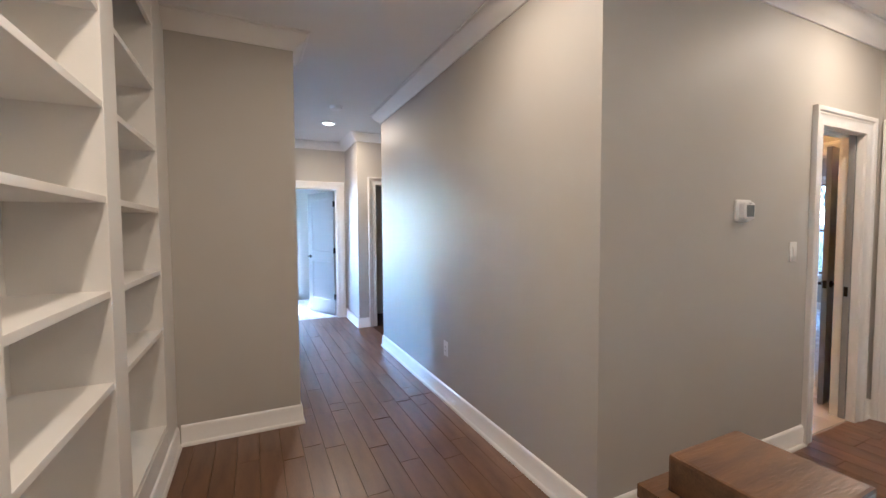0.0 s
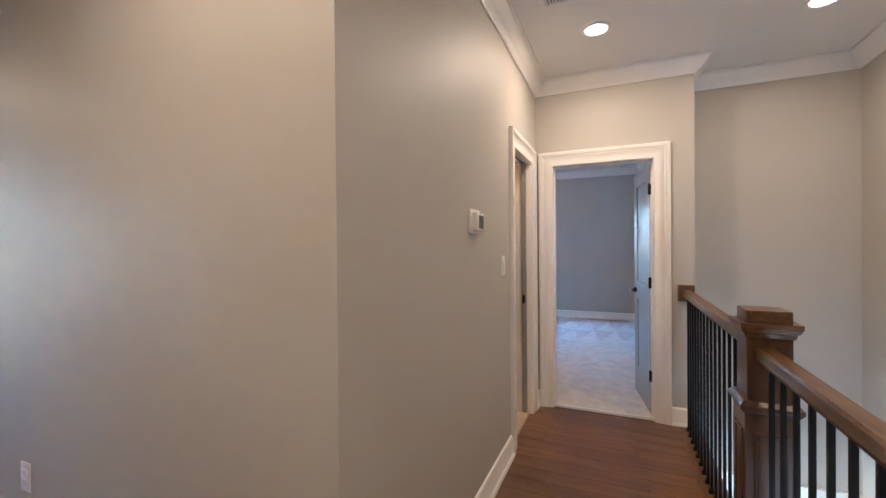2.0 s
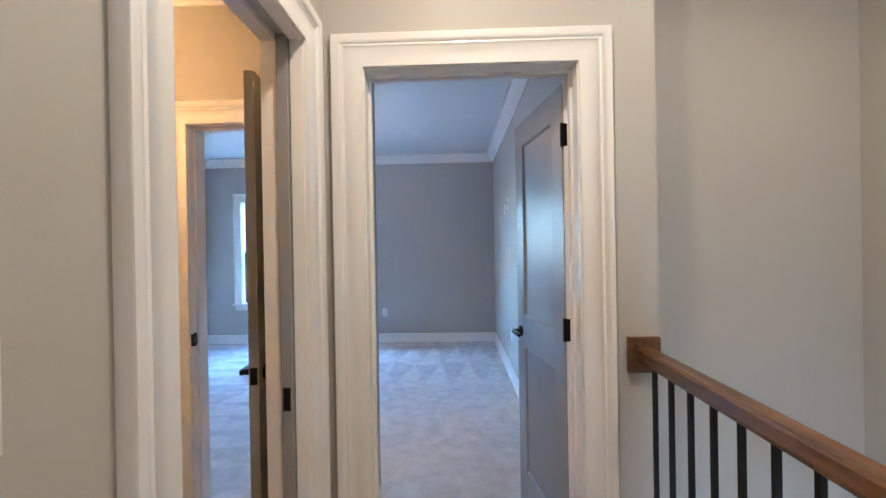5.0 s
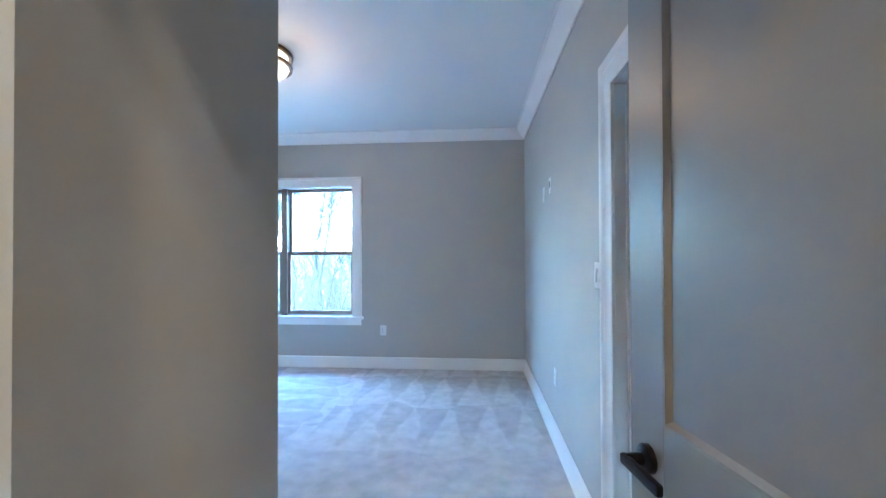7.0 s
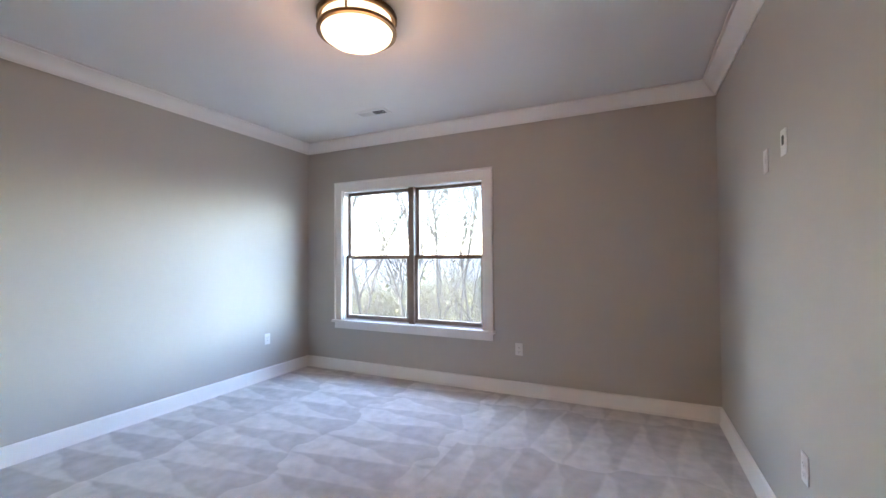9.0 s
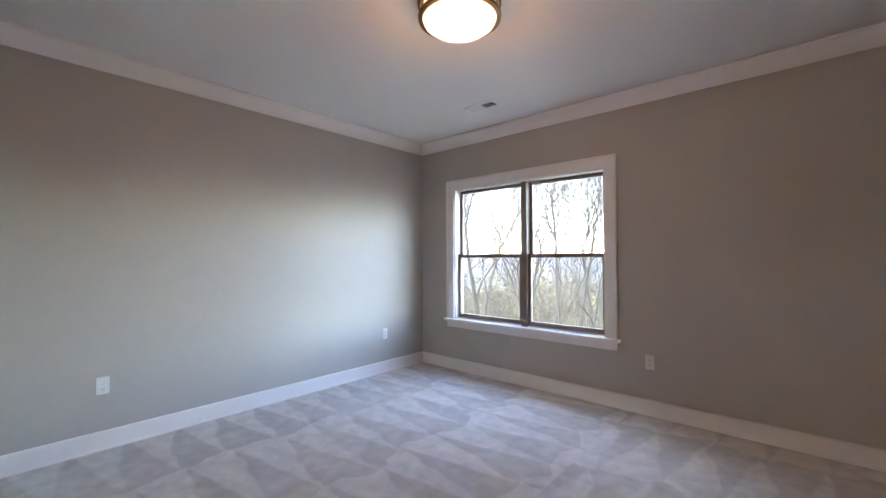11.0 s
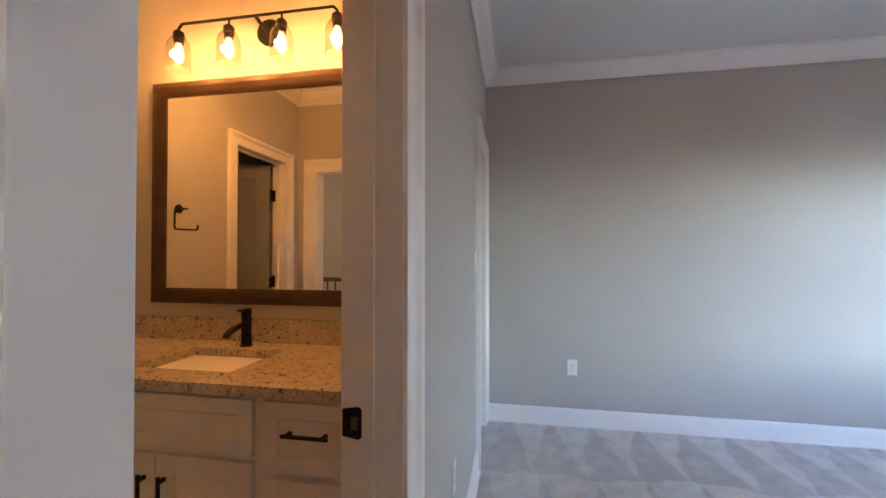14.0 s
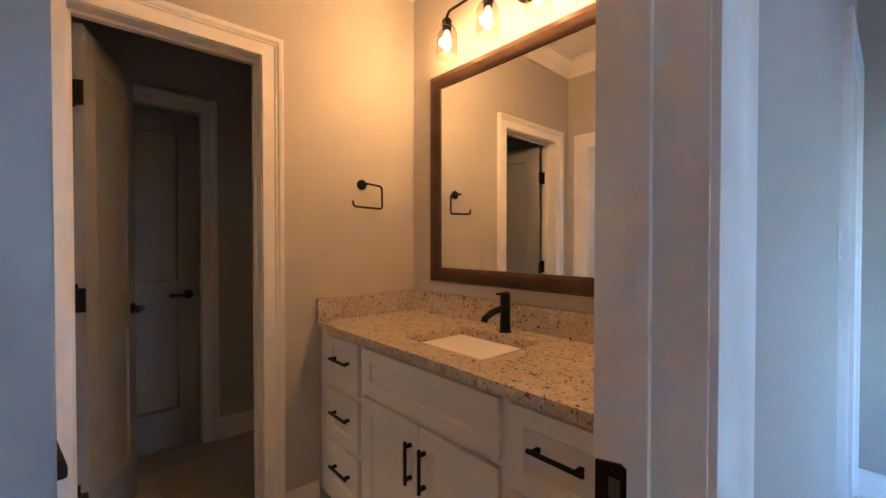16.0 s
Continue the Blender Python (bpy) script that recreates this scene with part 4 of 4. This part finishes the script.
def drop(x, y):
    d = math.hypot(x, max(0.0, y - 4.0))
    return -4.2 - 0.10 * max(0.0, d - 6) - 6 * (1 - math.exp(-max(0.0, d - 20) / 60))


bm = bmesh.new()
cuts = [-900, -400, -150, -80, -50, -35, -25, -18, -12, -7, -3, 0, 3, 7, 12, 18, 25, 35, 50, 80, 150, 400, 900]
grid = [[bm.verts.new((x, y, drop(x, y) + 0.25 * noise.noise((x * 0.2, y * 0.2, 0)))) for y in cuts] for x in cuts]
for a, b in zip(grid, grid[1:]):
    for k in range(len(cuts) - 1):
        bm.faces.new((a[k], b[k], b[k + 1], a[k + 1]))
structure("ground", bm, SOIL, "brown leaf-covered ground falling away from the house", "ground", 80)
bm = bmesh.new()
prev = None
for k in range(61):
    a = radians(-85 + 170 * k / 60)
    x, y = 420 * math.sin(a), 420 * math.cos(a)
    top = 3 + 6 * noise.noise((k * 0.16, 3.1, 0)) + 3 * noise.noise((k * 0.5, 1.1, 0))
    row = [bm.verts.new((x * s, y * s, z)) for s, z in ((0.6, -60), (0.85, -25), (1.0, top), (1.2, -60))]
    if prev:
        for i in range(3):
            bm.faces.new((prev[i], row[i], row[i + 1], prev[i + 1]))
    prev = row
structure("backdrop_hills", bm, HILL, "hazy blue wooded hills on the horizon", "hills", 80)

rng = random.Random(7)


def limb(verts, faces, p, d, length, r, depth, tips, seg):
    """A wandering tapered limb that forks into thinner ones."""
    steps = 5 if depth > 1 else 3
    wander = 0.13 if depth > 2 and r > 0.06 else 0.30
    ring = None
    side = 6 if r > 0.05 else 4 if r > 0.015 else 3
    for i in range(steps + 1):
        q = d.to_track_quat("Z", "Y")
        rr = r * (1 - 0.38 * i / steps)
        base = len(verts)
        for k in range(side):
            a = 6.28319 * k / side
            verts.append(p + q @ Vector((rr * math.cos(a), rr * math.sin(a), 0)))
        if ring is not None:
            for k in range(side):
                faces.append((ring + k, ring + (k + 1) % side, base + (k + 1) % side, base + k))
        ring = base
        if i < steps:
            d = (d + Vector((rng.uniform(-1, 1), rng.uniform(-1, 1), rng.uniform(-0.4, 0.7))) * wander).normalized()
            p = p + d * (length / steps)
            if depth > 0 and i >= 1:
                for _ in range(rng.choice((1, 2, 2)) if depth > 1 else 2):
                    a = rng.uniform(0, 6.28)
                    e = (q @ Vector((math.cos(a), math.sin(a), 0)) * rng.uniform(0.45, 0.85) + d + Vector((0, 0, 0.5))).normalized()
                    limb(verts, faces, p, e, length * rng.uniform(0.45, 0.7), rr * rng.uniform(0.4, 0.6), depth - 1, tips, seg)
    tips.append(p)
    if depth > 0:
        for s in (-1, 1):
            e = (d + Vector((s * rng.uniform(0.2, 0.5), rng.uniform(-0.4, 0.4), 0.1))).normalized()
            limb(verts, faces, p, e, length * 0.62, r * 0.5, depth - 1, tips, seg)


def tree(x, y, height, r, depth, label, stems=1, leaves=0, group="bare trees"):
    root = thing("tree", label, "tree", Matrix.Translation((x, y, drop(x, y) - 0.2)), group)
    tips = []
    for s in range(stems):
        verts, faces = [], []
        d = Vector((rng.uniform(-0.06, 0.06) + 0.10 * (s - (stems - 1) / 2), rng.uniform(-0.1, 0.1), 1)).normalized()
        limb(verts, faces, Vector((0.25 * (s - (stems - 1) / 2), 0, 0)), d, height * 0.55, r, depth, tips, 5)
        me = bpy.data.meshes.new("trunk")
        me.from_pydata(verts, [], faces)
        me.materials.append(BARK)
        part("trunk", me, None, root)
    if leaves:
        verts, faces = [], []
        for _ in range(leaves):
            c = rng.choice(tips) + Vector((rng.gauss(0, 0.25), rng.gauss(0, 0.25), rng.gauss(0, 0.25)))
            q = Euler((rng.uniform(0, 6), rng.uniform(0, 6), rng.uniform(0, 6))).to_matrix()
            s = rng.uniform(0.02, 0.045)
            b = len(verts)
            verts += [c + q @ Vector(v) * s for v in ((-1, 0, 0), (0, -0.5, 0.1), (1, 0, 0), (0, 0.5, 0.1))]
            faces.append((b, b + 1, b + 2, b + 3))
        me = bpy.data.meshes.new("crown")
        me.from_pydata(verts, [], faces)
        me.materials.append(SPROUT)
        tagged(part("crown", me, None, root), "sparse yellow-green spring leaves")


BT = "tall bare grey-brown deciduous tree beyond the window"
tree(-10.6, 16.6, 15.5, 0.11, 4, BT)
tree(-7.0, 16.6, 16.5, 0.07, 4, "tall bare tree with two slender stems", stems=2)
tree(-16.5, 20.0, 15, 0.13, 4, BT)
tree(-4.2, 18.0, 14, 0.09, 4, BT)
tree(-12.5, 22.0, 15, 0.11, 4, BT)
tree(-8.6, 24.0, 15, 0.11, 4, BT)
tree(0.5, 22.0, 14, 0.10, 4, BT)
for k in range(70):
    x, y = rng.uniform(-38, 6), rng.uniform(20, 48)
    h = rng.uniform(5.0, 9.5)
    green = rng.random() < 0.4
    tree(x, y, h, rng.uniform(0.03, 0.06), 3, "young yellow-green budding tree in the woods" if green else "thin bare sapling in the woods", leaves=1200 if green else 0, group="saplings")
tree(-5.4, 16.8, 7.5, 0.05, 3, "young tree with sparse yellow-green leaves", leaves=900)

tree(-9.7, 17.4, 13.0, 0.10, 4, "bare spreading oak tree beyond the window")

# far woods on the slope: thin stems with twigs and budding leaves
THICKET = surface("far_woods", (0.125, 0.103, 0.042), 0.9, 0.2, 0.4, 6, 0.0, second=(0.080, 0.072, 0.038))
verts, faces = [], []
for _ in range(1500):
    y = rng.uniform(38, 150)
    x = rng.uniform(-1.25, 0.25) * y
    z, h, w = drop(x, y) - 0.3, rng.uniform(6.5, 10.5) + 0.03 * y, rng.uniform(0.05, 0.12)
    lean = rng.uniform(-0.08, 0.08)
    n = len(verts)
    verts += [(x - w, y, z), (x + w, y, z), (x, y + w, z), (x + lean * h, y, z + h)]
    faces += [(n, n + 1, n + 3), (n + 1, n + 2, n + 3), (n + 2, n, n + 3)]
    for _ in range(14):
        f = rng.uniform(0.35, 0.98)
        px, pz, l = x + lean * h * f, z + h * f, (1.15 - f) * h * rng.uniform(0.25, 0.5)
        ang, up = rng.uniform(0, 6.28), rng.uniform(0.4, 1.2)
        ex, ey, ez = px + l * math.cos(ang), y + l * math.sin(ang), pz + l * up
        n = len(verts)
        verts += [(px, y, pz - 0.04), (px, y, pz + 0.04), (ex, ey, ez)]
        faces.append((n, n + 1, n + 2))
        for _ in range(3):
            t, c = rng.uniform(0.4, 1.0), rng.uniform(0.08, 0.22)
            qx, qy, qz = px + (ex - px) * t, y + (ey - y) * t, pz + (ez - pz) * t
            n = len(verts)
            verts += [(qx + rng.gauss(0, c), qy + rng.gauss(0, c), qz + rng.gauss(0, c)) for _ in range(3)]
            faces.append((n, n + 1, n + 2))
me = bpy.data.meshes.new("far_woods")
me.from_pydata(verts, [], faces)
me.materials.append(THICKET)
tagged(new("far_woods", me), "hazy tan and yellow-green budding woods on the slope", "woods", kind="stuff")

# ---- wooden floor boards, bath tiles ----
PW = 0.127


def boards(parent, rows, x_lo, x_hi, keep):
    made = {}
    for j in rows:
        y0 = j * PW
        x = x_lo - rng.uniform(0, 0.9)
        while x < x_hi:
            n = rng.choice((0.6, 0.75, 0.9, 1.05, 1.2))
            a, b = max(x, x_lo), min(x + n, x_hi)
            if b - a > 0.04 and keep(a, b, y0):
                key = round(b - a, 2)
                if key not in made:
                    bm = bmesh.new()
                    box(bm, 0, key - 0.001, 0.0004, PW - 0.0004, -0.0115, 0.0)
                    for v in bm.verts:
                        if v.co.z > -0.001:
                            v.co.x += 0.0008 if v.co.x < 0.01 else -0.0008
                            v.co.y += 0.0008 if v.co.y < 0.01 else -0.0008
                    made[key] = mesh_from("board", bm, OAK)
                part("board", made[key], None, parent, m=Matrix.Translation((a, y0, 0)))
            x += n


floor_ob = bpy.data.objects["floor_slab"]
boards(floor_ob, range(-38, 0), -1.8, 1.19, lambda a, b, y: not (b < 0.0 and y > -2.8 + 0.1) and y + PW < 0.062 and not (y > -2.68 and b <= 0.0) )
boards(floor_ob, range(-40, -20), -5.26, -1.8, lambda a, b, y: y > -5.0)
boards(floor_ob, range(-37, -28), 1.19, 2.28, lambda a, b, y: y + PW < -3.65)
structure("threshold_strip", boxes((BD[0], BD[1], 0.045, 0.065, -0.012, 0.010), bevel=0.003), TRIM, "pale carpet transition strip in the doorway", "threshold")
tiles = structure("floor_bath", boxes((-1.77, -0.02, -2.18, BN - 0.06, -0.25, 0.001)), GROUT, "tan stone tile floor with narrow grout joints", "floor")
tm_ = mesh_from("tile", boxes((0.0015, 0.3035, 0.0015, 0.3035, 0.001, 0.006)), TILE)
for i in range(5):
    for j in range(9):
        part("tile", tm_, None, tiles, m=Matrix.Translation((-1.555 + 0.305 * i, -2.17 + 0.305 * j, 0)))
